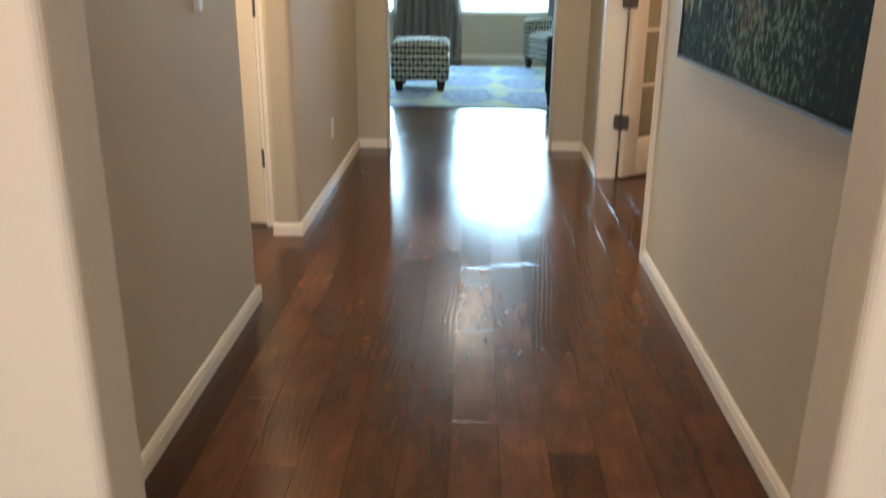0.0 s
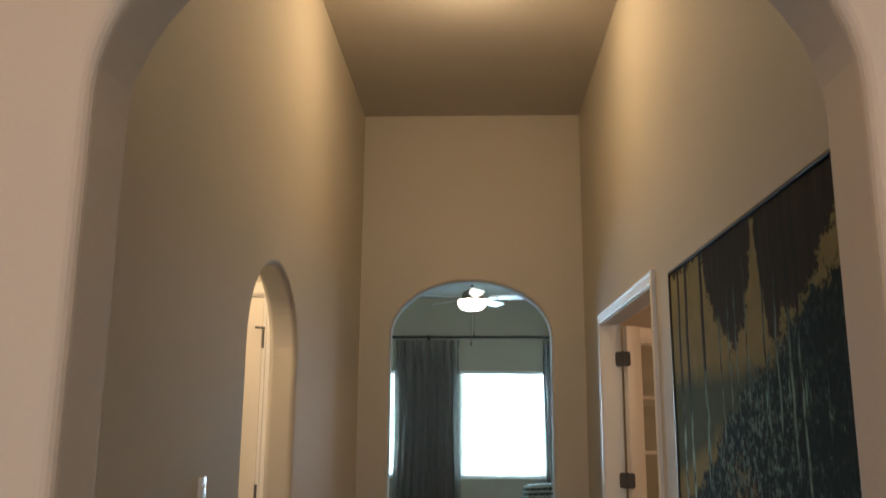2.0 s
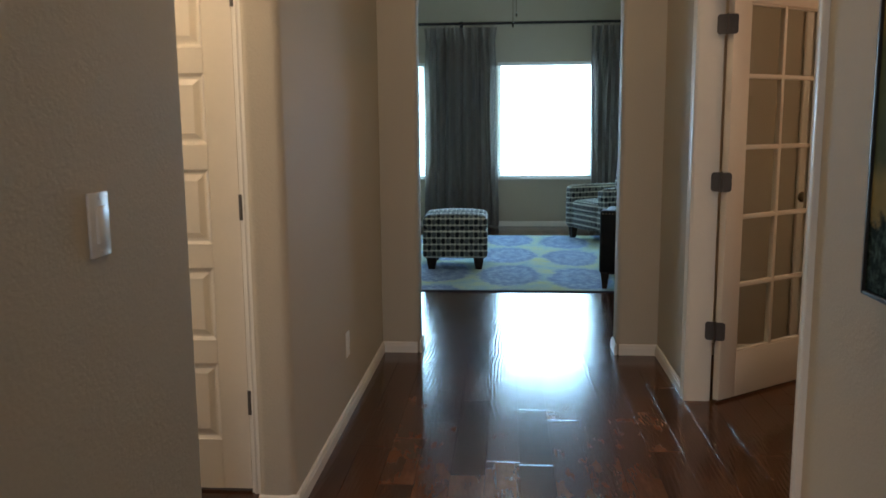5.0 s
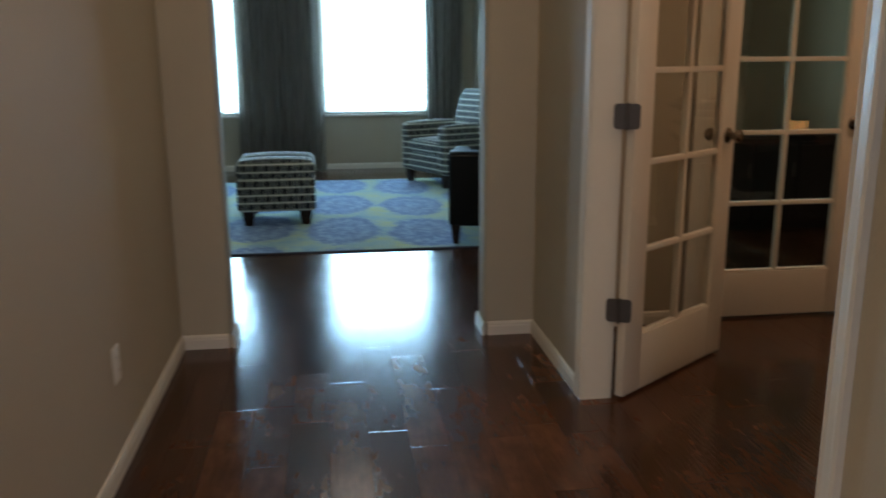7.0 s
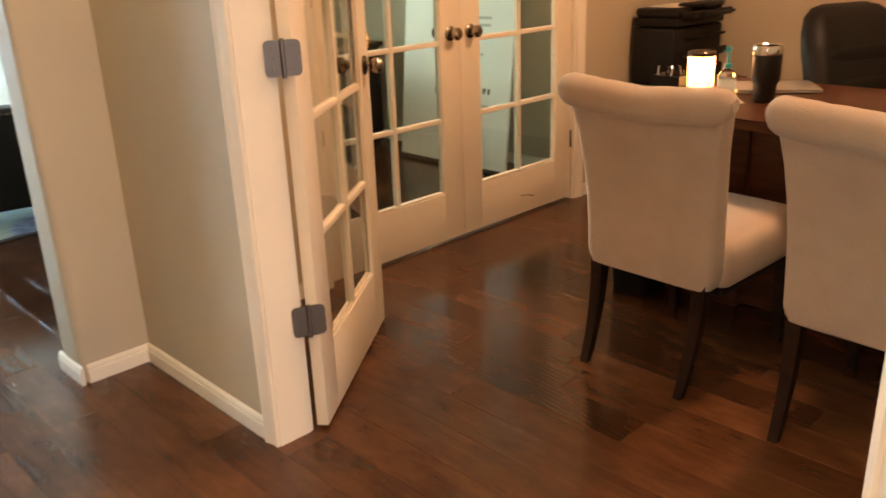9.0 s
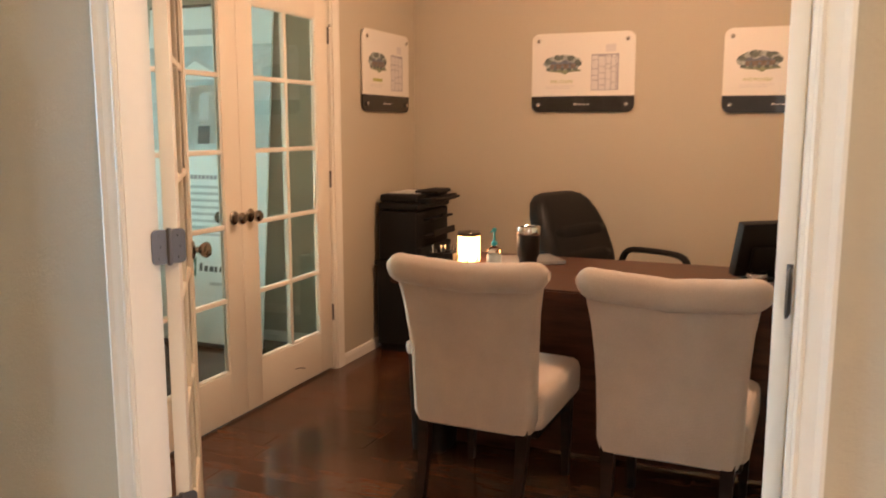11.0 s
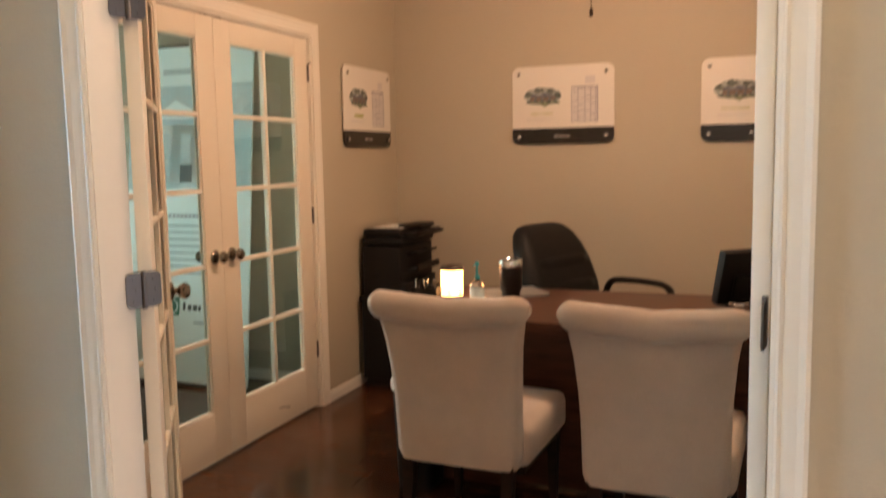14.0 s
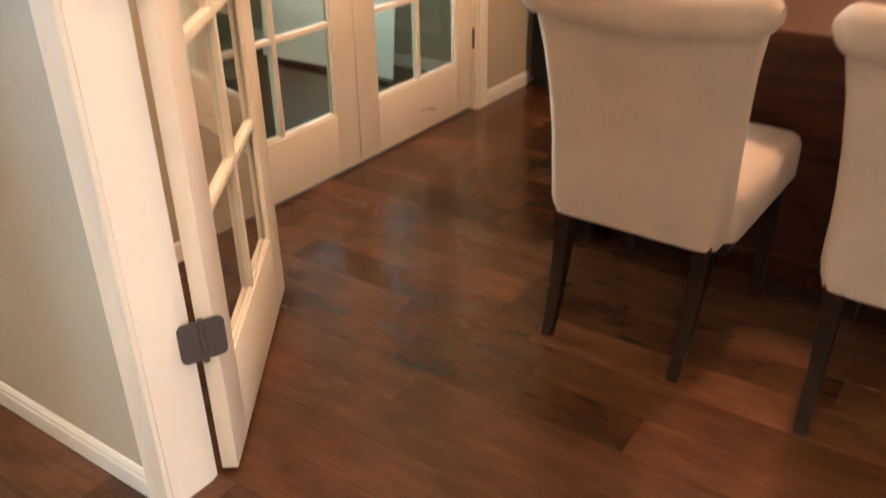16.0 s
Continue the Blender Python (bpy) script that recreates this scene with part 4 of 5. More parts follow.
# ---- ceiling fans ----
def ceiling_fan(m, drop, label, blade_mat, bowl_mat, turn, metal, r=0.64, n=5):
    f = thing("ceiling_fan", label, "ceiling fan", m)
    part("canopy", turned([(0, 0), (0.072, 0), (0.070, -0.020), (0.045, -0.050), (0.018, -0.060), (0, -0.060)], 28), metal, f)
    part("down_rod", rodded((0, 0, -0.055), (0, 0, -drop + 0.10), 0.011, n=14), metal, f)
    part("motor_housing", turned([(0, -drop + 0.11), (0.035, -drop + 0.105), (0.095, -drop + 0.075), (0.115, -drop + 0.035), (0.110, -drop), (0.075, -drop - 0.010), (0, -drop - 0.012)], 32), metal, f)
    for k in range(n):
        a = turn + 360 * k / n
        mm = pose(0, 0, -drop + 0.005, 0, 0, a)
        pts = [(0.20, -0.048), (0.30, -0.062), (0.50, -0.070), (r - 0.03, -0.070), (r - 0.008, -0.055), (r, -0.025), (r, 0.025), (r - 0.008, 0.055), (r - 0.03, 0.070), (0.50, 0.070), (0.30, 0.062), (0.20, 0.048)]
        bl = part("blade", prism(bmesh.new(), pts, "z", -0.003, 0.003), blade_mat, f, "", mm @ pose(0, 0, 0, -12, 0, 0))
        bm = bmesh.new()
        prism(bm, [(0.085, -0.016), (0.17, -0.012), (0.205, -0.040), (0.27, -0.030), (0.285, 0), (0.27, 0.030), (0.205, 0.040), (0.17, 0.012), (0.085, 0.016)], "z", -0.009, -0.0035)
        part("blade_iron", bm, metal, bl)
    part("light_fitter", turned([(0, -drop - 0.010), (0.090, -drop - 0.010), (0.122, -drop - 0.014), (0.122, -drop - 0.020), (0, -drop - 0.020)], 32), metal, f)
    b = part("light_bowl", turned([(0.118, -drop - 0.016), (0.150, -drop - 0.020), (0.154, -drop - 0.045), (0.145, -drop - 0.078), (0.115, -drop - 0.108), (0.062, -drop - 0.127), (0, -drop - 0.132)], 36), bowl_mat, f, "glowing frosted glass bowl")
    b.visible_shadow = False
    for dx, dy, l in ((0.020, 0.018, 0.24), (-0.012, -0.010, 0.335)):
        z0 = -drop - 0.128
        c = part("pull_chain", rodded((dx, dy, z0), (dx, dy, z0 - l), 0.0022, n=6), NICKEL, f)
        part("fob", turned([(0, 0), (0.006, -0.004), (0.008, -0.016), (0.008, -0.030), (0.005, -0.036), (0, -0.037)], 12, pose(dx, dy, z0 - l)), BLADE, c)
    return f


ceiling_fan(pose(2.78, 4.385, OFF_TOP), 0.400, "ceiling fan with dark wooden blades and a lit glass bowl", BLADE, BOWL, -60, BRONZE)
ceiling_fan(pose(0.14, 8.9, LIV_TOP), 0.45, "ceiling fan with pale blades and a lit glass bowl", BLADE_PALE, BOWL_LIVING, -12, NICKEL)


# ---- office ----
def rollback_chair(m, label):
    c = thing("dining_chair", label, "chair", m, "upholstered chairs at the desk")
    # local +x is forwards; the back stands at x = 0
    rings = []
    # height, rear x, front x, half width
    for z, xb, xf, hw, rr in ((0.328, 0.016, 0.080, 0.190, 0.020), (0.337, 0.004, 0.092, 0.212, 0.030), (0.372, -0.001, 0.095, 0.222, 0.030), (0.45, -0.004, 0.094, 0.224, 0.030), (0.56, -0.012, 0.084, 0.226, 0.030), (0.66, -0.024, 0.068, 0.231, 0.028), (0.76, -0.040, 0.046, 0.240, 0.026), (0.83, -0.052, 0.028, 0.252, 0.024), (0.868, -0.058, 0.018, 0.258, 0.022)):
        cx, d = (xb + xf) / 2, xf - xb
        rings.append([(cx + x, y, z) for x, y in rounded(d, 2 * hw, rr, 4)])
    part("backrest", loft(bmesh.new(), rings), LINEN, c)
    # rolled top: a thick scroll, drooping a little in the middle
    sec = []
    for k in range(25):
        s = -1 + 2 * k / 24
        s = math.sin(math.pi / 2 * s)
        y = s * 0.284 - 0.006
        sag = -0.020 * (1 - s * s) - 0.006 * math.exp(-(s / 0.12) ** 2)
        rr = 0.054 * max(0.10, 1 - max(0, abs(s) - 0.80) ** 2 / 0.04) ** 0.5 + 0.0015 * math.sin(23 * s)
        ring = []
        for a in range(20):
            t = 2 * math.pi * a / 20
            ring.append((-0.060 + rr * 1.05 * math.cos(t), y, 0.898 + sag + rr * 0.92 * math.sin(t)))
        sec.append(ring)
    part("top_roll", loft(bmesh.new(), sec), LINEN, c)
    part("seam", rodded((-0.060, -0.245, 0.846), (-0.060, 0.245, 0.846), 0.004, n=8), LINEN, c)
    bm = bmesh.new()
    soft_box(bm, 0.075, 0.580, -0.240, 0.240, 0.322, 0.466, 0.035, 0.022)
    part("seat", bm, LINEN, c)
    part("seat_rail", boxed(0.08, 0.54, -0.220, 0.220, 0.300, 0.325, 0.006, 1), ESPRESSO, c)
    for x, y, dx, dy in ((0.030, -0.184, -0.075, 0.008), (0.030, 0.184, -0.075, -0.008), (0.515, -0.200, 0.0, 0.0), (0.515, 0.200, 0.0, 0.0)):
        rings = []
        for k in range(9):
            s = k / 8
            h = 0.022 - 0.009 * s
            ox, oy = x + dx * s * s, y + dy * s
            z = 0.36 * (1 - s)
            rings.append([(ox - h, oy - h, z), (ox + h, oy - h, z), (ox + h, oy + h, z), (ox - h, oy + h, z)])
        part("leg", loft(bmesh.new(), rings), ESPRESSO, c, smooth=False)
    return c


chair = rollback_chair(pose(1.965, 4.680, 0, 0, 0, -1.9), "beige linen roll-back chair with dark legs before the desk")
copy_thing(chair, pose(1.925, 4.020, 0, 0, 0, -2))


def office_desk():
    d = thing("desk", "dark mahogany executive desk with a bowed overhanging top", "desk", pose(2.82, 4.20, 0))
    n = 16
    front = [(-0.36 - 0.06 * math.cos(math.pi * (k / n - 0.5)), -1.02 + 2.04 * k / n) for k in range(n + 1)]
    bm = prism(bmesh.new(), [*front, (0.40, 1.02), (0.40, -1.02)], "z", 0.718, 0.752)
    bmesh.ops.bevel(bm, geom=[e for e in bm.edges if abs(e.verts[0].co.z - e.verts[1].co.z) < 1e-6], offset=0.006, segments=2, affect="EDGES")
    part("desktop", bm, MAHOGANY, d, smooth=False)
    part("top_moulding", boxed(-0.20, 0.34, -0.96, 0.96, 0.690, 0.717, 0.006, 2), MAHOGANY, d)
    # lengthened almost to the floor; its lower part stands in for shade under the desk
    part("modesty_panel", boxed(-0.16, -0.13, -0.50, 0.50, 0.012, 0.690, 0.003, 1), MAHOGANY, d)
    for s in (-1, 1):
        y0, y1 = sorted((s * 0.50, s * 0.94))
        p = part("pedestal", boxed(-0.18, 0.32, y0, y1, 0.07, 0.690, 0.004, 1), MAHOGANY, d)
        part("plinth", boxed(-0.19, 0.33, y0 - 0.008, y1 + 0.008, 0, 0.07, 0.006, 2), MAHOGANY, p)
        part("raised_panel", boxed(-0.190, -0.178, y0 + 0.07, y1 - 0.07, 0.16, 0.62, 0.006, 2), MAHOGANY, p)
        for z0, z1 in ((0.10, 0.36), (0.375, 0.52), (0.535, 0.68)):
            dr = part("drawer", boxed(0.318, 0.338, y0 + 0.03, y1 - 0.03, z0, z1, 0.004, 1), MAHOGANY, p)


office_desk()
DT = 0.752


def executive_chair():
    c = thing("office_chair", "black leather executive swivel chair behind the desk", "chair", pose(3.62, 4.47, 0, 0, 0, 248))
    # local +x is forwards
    for k in range(5):
        a = 72 * k + 20
        l = part("base_leg", loft(bmesh.new(), [[(x, y * w, z + h) for y, h in ((-1, 0), (1, 0), (1, 0.03), (-1, 0.03))] for x, w, z in ((0.03, 0.030, 0.085), (0.18, 0.024, 0.078), (0.31, 0.017, 0.062))]), BLACK, c, "", pose(0, 0, 0, 0, 0, a), smooth=False)
        part("caster", turned([(0, -0.022), (0.026, -0.022), (0.028, -0.012), (0.028, 0.012), (0.026, 0.022), (0, 0.022)], 16, pose(0.30, 0, 0.028, 90, 0, 0)), BLACK, l)
    part("gas_lift", rodded((0, 0, 0.09), (0, 0, 0.42), 0.026, n=16), BLACK, c)
    bm = bmesh.new()
    soft_box(bm, -0.25, 0.27, -0.265, 0.265, 0.42, 0.545, 0.05, 0.03)
    part("seat", bm, LEATHER, c)
    rings = []
    for z, xc, hw, d in ((0.50, -0.20, 0.215, 0.10), (0.58, -0.235, 0.270, 0.135), (0.70, -0.280, 0.292, 0.150), (0.82, -0.325, 0.282, 0.145), (0.90, -0.360, 0.262, 0.135), (0.965, -0.392, 0.228, 0.110), (1.000, -0.410, 0.180, 0.078), (1.014, -0.418, 0.120, 0.040)):
        rings.append([(xc + x, y, z) for x, y in rounded(d, 2 * hw, d * 0.46, 5)])
    part("backrest", loft(bmesh.new(), rings), LEATHER, c)
    for z, dx in ((0.66, -0.196), (0.79, -0.246)):
        bm = bmesh.new()
        loft(bm, [[(dx - 0.012 + 0.016 * c * math.cos(t), y, z + 0.062 * c * math.sin(t)) for t in [2 * math.pi * i / 12 for i in range(12)]] for y, c in ((-0.235, 0.2), (-0.215, 0.7), (-0.16, 1.0), (0.0, 1.05), (0.16, 1.0), (0.215, 0.7), (0.235, 0.2))])
        part("back_cushion", bm, LEATHER, c)
    for s in (-1, 1):
        pts = [(-0.20, 0.50), (-0.19, 0.62), (-0.16, 0.688), (-0.10, 0.702), (0.10, 0.702), (0.18, 0.690), (0.215, 0.65), (0.215, 0.55), (0.17, 0.47), (0.08, 0.44)]
        for _ in range(2):
            cut = [(0.75 * p[k] + 0.25 * q[k], 0.25 * p[k] + 0.75 * q[k]) for p, q in zip(pts, pts[1:]) for k in (0, 1)]
            pts = [pts[0], *[pt for a, b in zip(cut[::2], cut[1::2]) for pt in ((a[0], b[0]), (a[1], b[1]))], pts[-1]]
        bm = bmesh.new()
        rings = []
        for k, (x, z) in enumerate(pts):
            a, b = pts[max(0, k - 1)], pts[min(len(pts) - 1, k + 1)]
            t = Vector((b[0] - a[0], 0, b[1] - a[1])).normalized()
            nrm = Vector((-t.z, 0, t.x))
            rings.append([Vector((x, s * 0.300, z)) + nrm * (0.016 * math.cos(q)) + Vector((0, 0.026 * math.sin(q), 0)) for q in [2 * math.pi * i / 10 for i in range(10)]])
        loft(bm, rings)
        part("armrest", bm, BLACK, c)


executive_chair()


def waste_bin():
    b = thing("waste_bin", "slim black waste bin with a folded white liner", "waste bin", pose(2.56, 5.060, 0))
    rings = [[(x, y, z) for x, y in rounded(w, d, 0.03, 4)] for w, d, z in ((0.18, 0.15, 0.0), (0.20, 0.18, 0.44), (0.205, 0.185, 0.46))]
    part("bin_body", loft(bmesh.new(), rings), BLACK, b)
    part("liner", loft(bmesh.new(), [[(x, y, z) for x, y in rounded(w, d, 0.035, 4)] for w, d, z in ((0.210, 0.190, 0.425), (0.216, 0.196, 0.445), (0.213, 0.193, 0.468), (0.185, 0.165, 0.47))], caps=False), PAPER, b, "white plastic liner")
    bm = bmesh.new()
    lathe(bm, [(0, 0.46), (0.070, 0.465), (0.080, 0.49), (0.065, 0.525), (0.035, 0.54), (0, 0.542)], 18)
    for v in bm.verts:
        v.co += Vector((0.012 * math.sin(40 * v.co.y), 0.010 * math.sin(37 * v.co.x), 0))
    part("crumpled_bag", bm, LEATHER, b, "crumpled black plastic")


waste_bin()


def printer_stand():
    c = thing("printer_stand", "low black wooden printer cabinet in the corner", "cabinet", pose(4.10, 5.735, 0))
    part("body", boxed(-0.27, 0.30, -0.14, 0.24, 0.05, 0.53, 0.004, 1), BLACK, c)
    part("cabinet_top", boxed(-0.285, 0.315, -0.155, 0.25, 0.53, 0.56, 0.005, 2), BLACK, c)
    part("plinth", boxed(-0.25, 0.28, -0.12, 0.23, 0, 0.05), BLACK, c)
    for s in (-1, 1):
        x0, x1 = sorted((0.015 + s * 0.004, 0.015 + s * 0.275))
        dr = part("cabinet_door", boxed(x0, x1, -0.158, -0.140, 0.07, 0.515, 0.003, 1), BLACK, c)
        part("handle", rodded((0.015 + s * 0.035, -0.168, 0.33), (0.015 + s * 0.035, -0.168, 0.43), 0.005, n=8), HINGE, dr)


printer_stand()


def printer():
    p = thing("printer", "black multifunction printer with open paper trays", "printer", pose(4.10, 5.74, 0.56))
    part("body", boxed(-0.25, 0.25, -0.020, 0.235, 0, 0.300, 0.016, 3), BLACK, p)
    part("base_drawer", boxed(-0.24, 0.24, -0.045, 0.10, 0.010, 0.085, 0.010, 2), BLACK, p)
    sc = part("scanner_unit", boxed(-0.245, 0.25, -0.030, 0.235, 0.306, 0.352, 0.010, 3), BLACK, p)
    part("scanner_lid", boxed(-0.24, 0.245, -0.020, 0.230, 0.354, 0.400, 0.014, 3), BLACK, sc)
    part("paper", boxed(-0.15, 0.13, 0.02, 0.21, 0.4005, 0.404), PAPER, p, "white paper left on the lid", smooth=False)
    f = part("feeder", boxed(-0.10, 0.20, -0.055, 0.06, 0.402, 0.418, 0.006, 2), BLACK, p)
    part("feeder_guide", boxed(-0.06, 0.16, -0.075, -0.05, 0.398, 0.412, 0.004, 1), BLACK, f)
    cp = part("control_panel", boxed(-0.20, 0.22, -0.140, -0.025, 0.335, 0.372, 0.010, 2), BLACK, p, "", pose(0, 0, 0, -7))
    part("display", boxed(-0.03, 0.12, -0.120, -0.060, 0.3722, 0.3735), SCREEN, cp)
    part("panel_lip", boxed(-0.14, 0.18, -0.175, -0.138, 0.345, 0.360, 0.005, 2), BLACK, cp)
    t = part("output_tray", boxed(-0.15, 0.17, -0.120, -0.020, 0.232, 0.246, 0.004, 1), BLACK, p, "", pose(0, 0, 0, -8))
    part("tray_stop", boxed(-0.02, 0.04, -0.128, -0.118, 0.240, 0.262, 0.003, 1), BLACK, t)
    t = part("paper_tray", boxed(-0.17, 0.17, -0.110, -0.020, 0.135, 0.150, 0.004, 1), BLACK, p, "", pose(0, 0, 0, -6))
    part("tray_fence", boxed(-0.17, 0.17, -0.116, -0.108, 0.135, 0.175, 0.003, 1), BLACK, t)
    part("cable", rodded((-0.255, 0.05, 0.03), (-0.262, 0.10, -0.20), 0.004, n=6), BLACK, p)


printer()


def candle_lantern():
    l = thing("candle_lantern", "glowing cylindrical candle lantern with a dark rim", "lantern", pose(2.86, 5.02, DT))
    part("base", turned([(0, 0), (0.050, 0), (0.052, 0.006), (0.050, 0.014), (0, 0.014)], 28), BRONZE, l)
    s = part("shade", turned([(0.048, 0.014), (0.050, 0.018), (0.050, 0.128), (0.048, 0.132)], 32), CANDLE, l, "glowing amber pierced shade")
    s.visible_shadow = False
    part("rim", turned([(0.040, 0.128), (0.052, 0.128), (0.053, 0.140), (0.048, 0.146), (0.040, 0.144), (0.040, 0.128)], 32), BRONZE, l)
    part("cap", turned([(0.041, 0.143), (0.030, 0.147), (0.016, 0.148), (0.014, 0.144), (0.041, 0.139)], 28), BRONZE, l, "dark bronze cap with a vent hole")
    rng2 = random.Random(3)
    for k in range(6):
        a = radians(60 * k + 10 * rng2.random())
        bm = bmesh.new()
        for j in range(3):
            z0 = 0.014 + 0.002 * j
            aa = a + 0.10 * (j - 1)
            rod(bm, (0.0505 * math.cos(aa), 0.0505 * math.sin(aa), z0), (0.0512 * math.cos(aa + 0.08 * (j - 1)), 0.0512 * math.sin(aa + 0.08 * (j - 1)), z0 + 0.022 + 0.012 * rng2.random()), 0.0012, n=5)
        part("reed_trim", bm, BRONZE, l)


candle_lantern()


def sanitizer():
    b = thing("sanitizer_bottle", "clear pump bottle of hand sanitizer with a teal pump", "bottle", pose(2.80, 4.880, DT))
    part("bottle_body", turned([(0, 0), (0.030, 0), (0.032, 0.006), (0.032, 0.070), (0.028, 0.082), (0.014, 0.092), (0.012, 0.100), (0, 0.100)], 24), GLASS, b, "clear plastic body")
    part("label_wrap", turned([(0.0325, 0.018), (0.0328, 0.020), (0.0328, 0.058), (0.0325, 0.060)], 24), LABEL, b)
    p = part("pump", turned([(0, 0.098), (0.014, 0.098), (0.014, 0.112), (0.006, 0.118), (0.005, 0.156), (0.010, 0.158), (0.010, 0.172), (0, 0.178)], 16), TEAL, b, "teal pump")
    part("spout", rodded((0, 0, 0.166), (-0.032, 0.006, 0.160), 0.004, 0.003, n=8), TEAL, p)


sanitizer()


def tumbler():
    t = thing("tumbler", "dark insulated steel tumbler with a steel rim", "tumbler", pose(2.745, 4.710, DT))
    part("cup", turned([(0, 0), (0.034, 0), (0.037, 0.006), (0.039, 0.060), (0.047, 0.075), (0.049, 0.165), (0, 0.165)], 28), FRAME_BLACK, t)
    part("rim", turned([(0.0495, 0.164), (0.0505, 0.168), (0.0505, 0.192), (0.048, 0.196), (0.044, 0.192)], 28), CHROME, t, "bright steel rim")
    part("lid", turned([(0.045, 0.184), (0.042, 0.189), (0.012, 0.190), (0, 0.190)], 28), SCREEN, t)


tumbler()


def pen_tray():
    t = thing("desk_organizer", "small dark desk organizer full of clips and cards", "organizer", pose(2.83, 5.125, DT))
    for x0, x1, y0, y1 in ((-0.05, 0.05, -0.06, -0.055), (-0.05, 0.05, 0.055, 0.06), (-0.05, -0.045, -0.055, 0.055), (0.045, 0.05, -0.055, 0.055)):
        part("tray_wall", boxed(x0, x1, y0, y1, 0, 0.052), BLACK, t)
    part("tray_floor", boxed(-0.045, 0.045, -0.055, 0.055, 0, 0.004), BLACK, t)
    rng3 = random.Random(11)
    for k in range(7):
        x, y = rng3.uniform(-0.035, 0.035), rng3.uniform(-0.045, 0.045)
        part("pen", rodded((x, y, 0.004), (x + rng3.uniform(-0.015, 0.015), y + rng3.uniform(-0.02, 0.02), 0.072 + 0.02 * rng3.random()), 0.004, n=8), CHROME if k % 3 == 0 else BLACK, t)


pen_tray()


def laptop():
    l = thing("laptop", "thin closed silver laptop lying on the desk", "laptop", pose(3.00, 4.79, DT, 0, 0, -54))
    b = part("base", boxed(-0.150, 0.150, -0.105, 0.105, 0.002, 0.010, 0.003, 2), SILVER, l)
    for x in (-0.12, 0.12):
        for y in (-0.085, 0.085):
            part("rubber_foot", turned([(0, 0), (0.008, 0), (0.007, 0.003), (0, 0.003)], 10, pose(x, y, 0)), BLACK, b)
    part("lid", boxed(-0.150, 0.150, -0.105, 0.105, 0.0108, 0.017, 0.003, 2), SILVER, l)


laptop()


def loose_sheet():
    single("paper_sheet", boxed(-0.05, 0.05, -0.075, 0.075, 0, 0.0012), PAPER, "loose white paper sheet lying on the desk", "paper", pose(2.70, 4.83, DT, 0, 0, -50), smooth=False)


loose_sheet()


def monitor():
    s = thing("monitor", "black flat computer monitor turned to the desk chair", "monitor", pose(3.00, 3.755, DT, 0, 0, 38))
    part("stand_foot", boxed(-0.09, 0.09, -0.12, 0.12, 0, 0.012, 0.005, 2), BLACK, s)
    part("stand_neck", boxed(-0.045, -0.015, -0.035, 0.035, 0.010, 0.13, 0.005, 2), BLACK, s)
    h = part("screen_housing", boxed(-0.022, 0.022, -0.185, 0.185, 0.020, 0.245, 0.008, 2), BLACK, s, "", pose(0.01, 0, 0, 0, -14, 0))
    part("screen", boxed(0.0222, 0.0235, -0.172, 0.172, 0.034, 0.231), SCREEN, h)
    part("rear_bulge", boxed(-0.045, -0.0222, -0.13, 0.13, 0.050, 0.150, 0.010, 2), BLACK, h)
    part("cable", rodded((-0.04, 0.04, 0.05), (-0.06, 0.16, 0.004), 0.003, n=6), BLACK, s)


monitor()


def jar():
    j = thing("glass_jar", "small clear glass jar with a metal lid", "jar", pose(2.66, 3.80, DT))
    part("jar_body", turned([(0, 0), (0.036, 0), (0.038, 0.005), (0.038, 0.050), (0.033, 0.058), (0, 0.058)], 24), GLASS, j)
    part("lid", turned([(0.034, 0.056), (0.037, 0.058), (0.037, 0.068), (0.034, 0.071), (0, 0.071)], 24), CHROME, j)


jar()


def lettering(text, size, material, parent, m):
    """Raised letters, made into a mesh."""
    cu = bpy.data.curves.new("lettering", "FONT")
    cu.body, cu.size, cu.extrude, cu.align_x = text, size, 0.0004, "CENTER"
    tmp = new("lettering", cu)
    me = bpy.data.meshes.new_from_object(tmp.evaluated_get(bpy.context.evaluated_depsgraph_get()))
    bpy.data.objects.remove(tmp)
    me.materials.clear()
    me.materials.append(material)
    ob = new("lettering", me)
    ob.parent, ob.matrix_basis = parent, m
    return ob


def blob(w, h, seed, n=26, rough=0.18):
    rng4 = random.Random(seed)
    k = [rng4.uniform(-1, 1) for _ in range(n)]
    return [(w / 2 * math.cos(2 * math.pi * i / n) * (1 + rough * k[i]), h / 2 * math.sin(2 * math.pi * i / n) * (1 + rough * k[(i * 7) % n])) for i in range(n)]


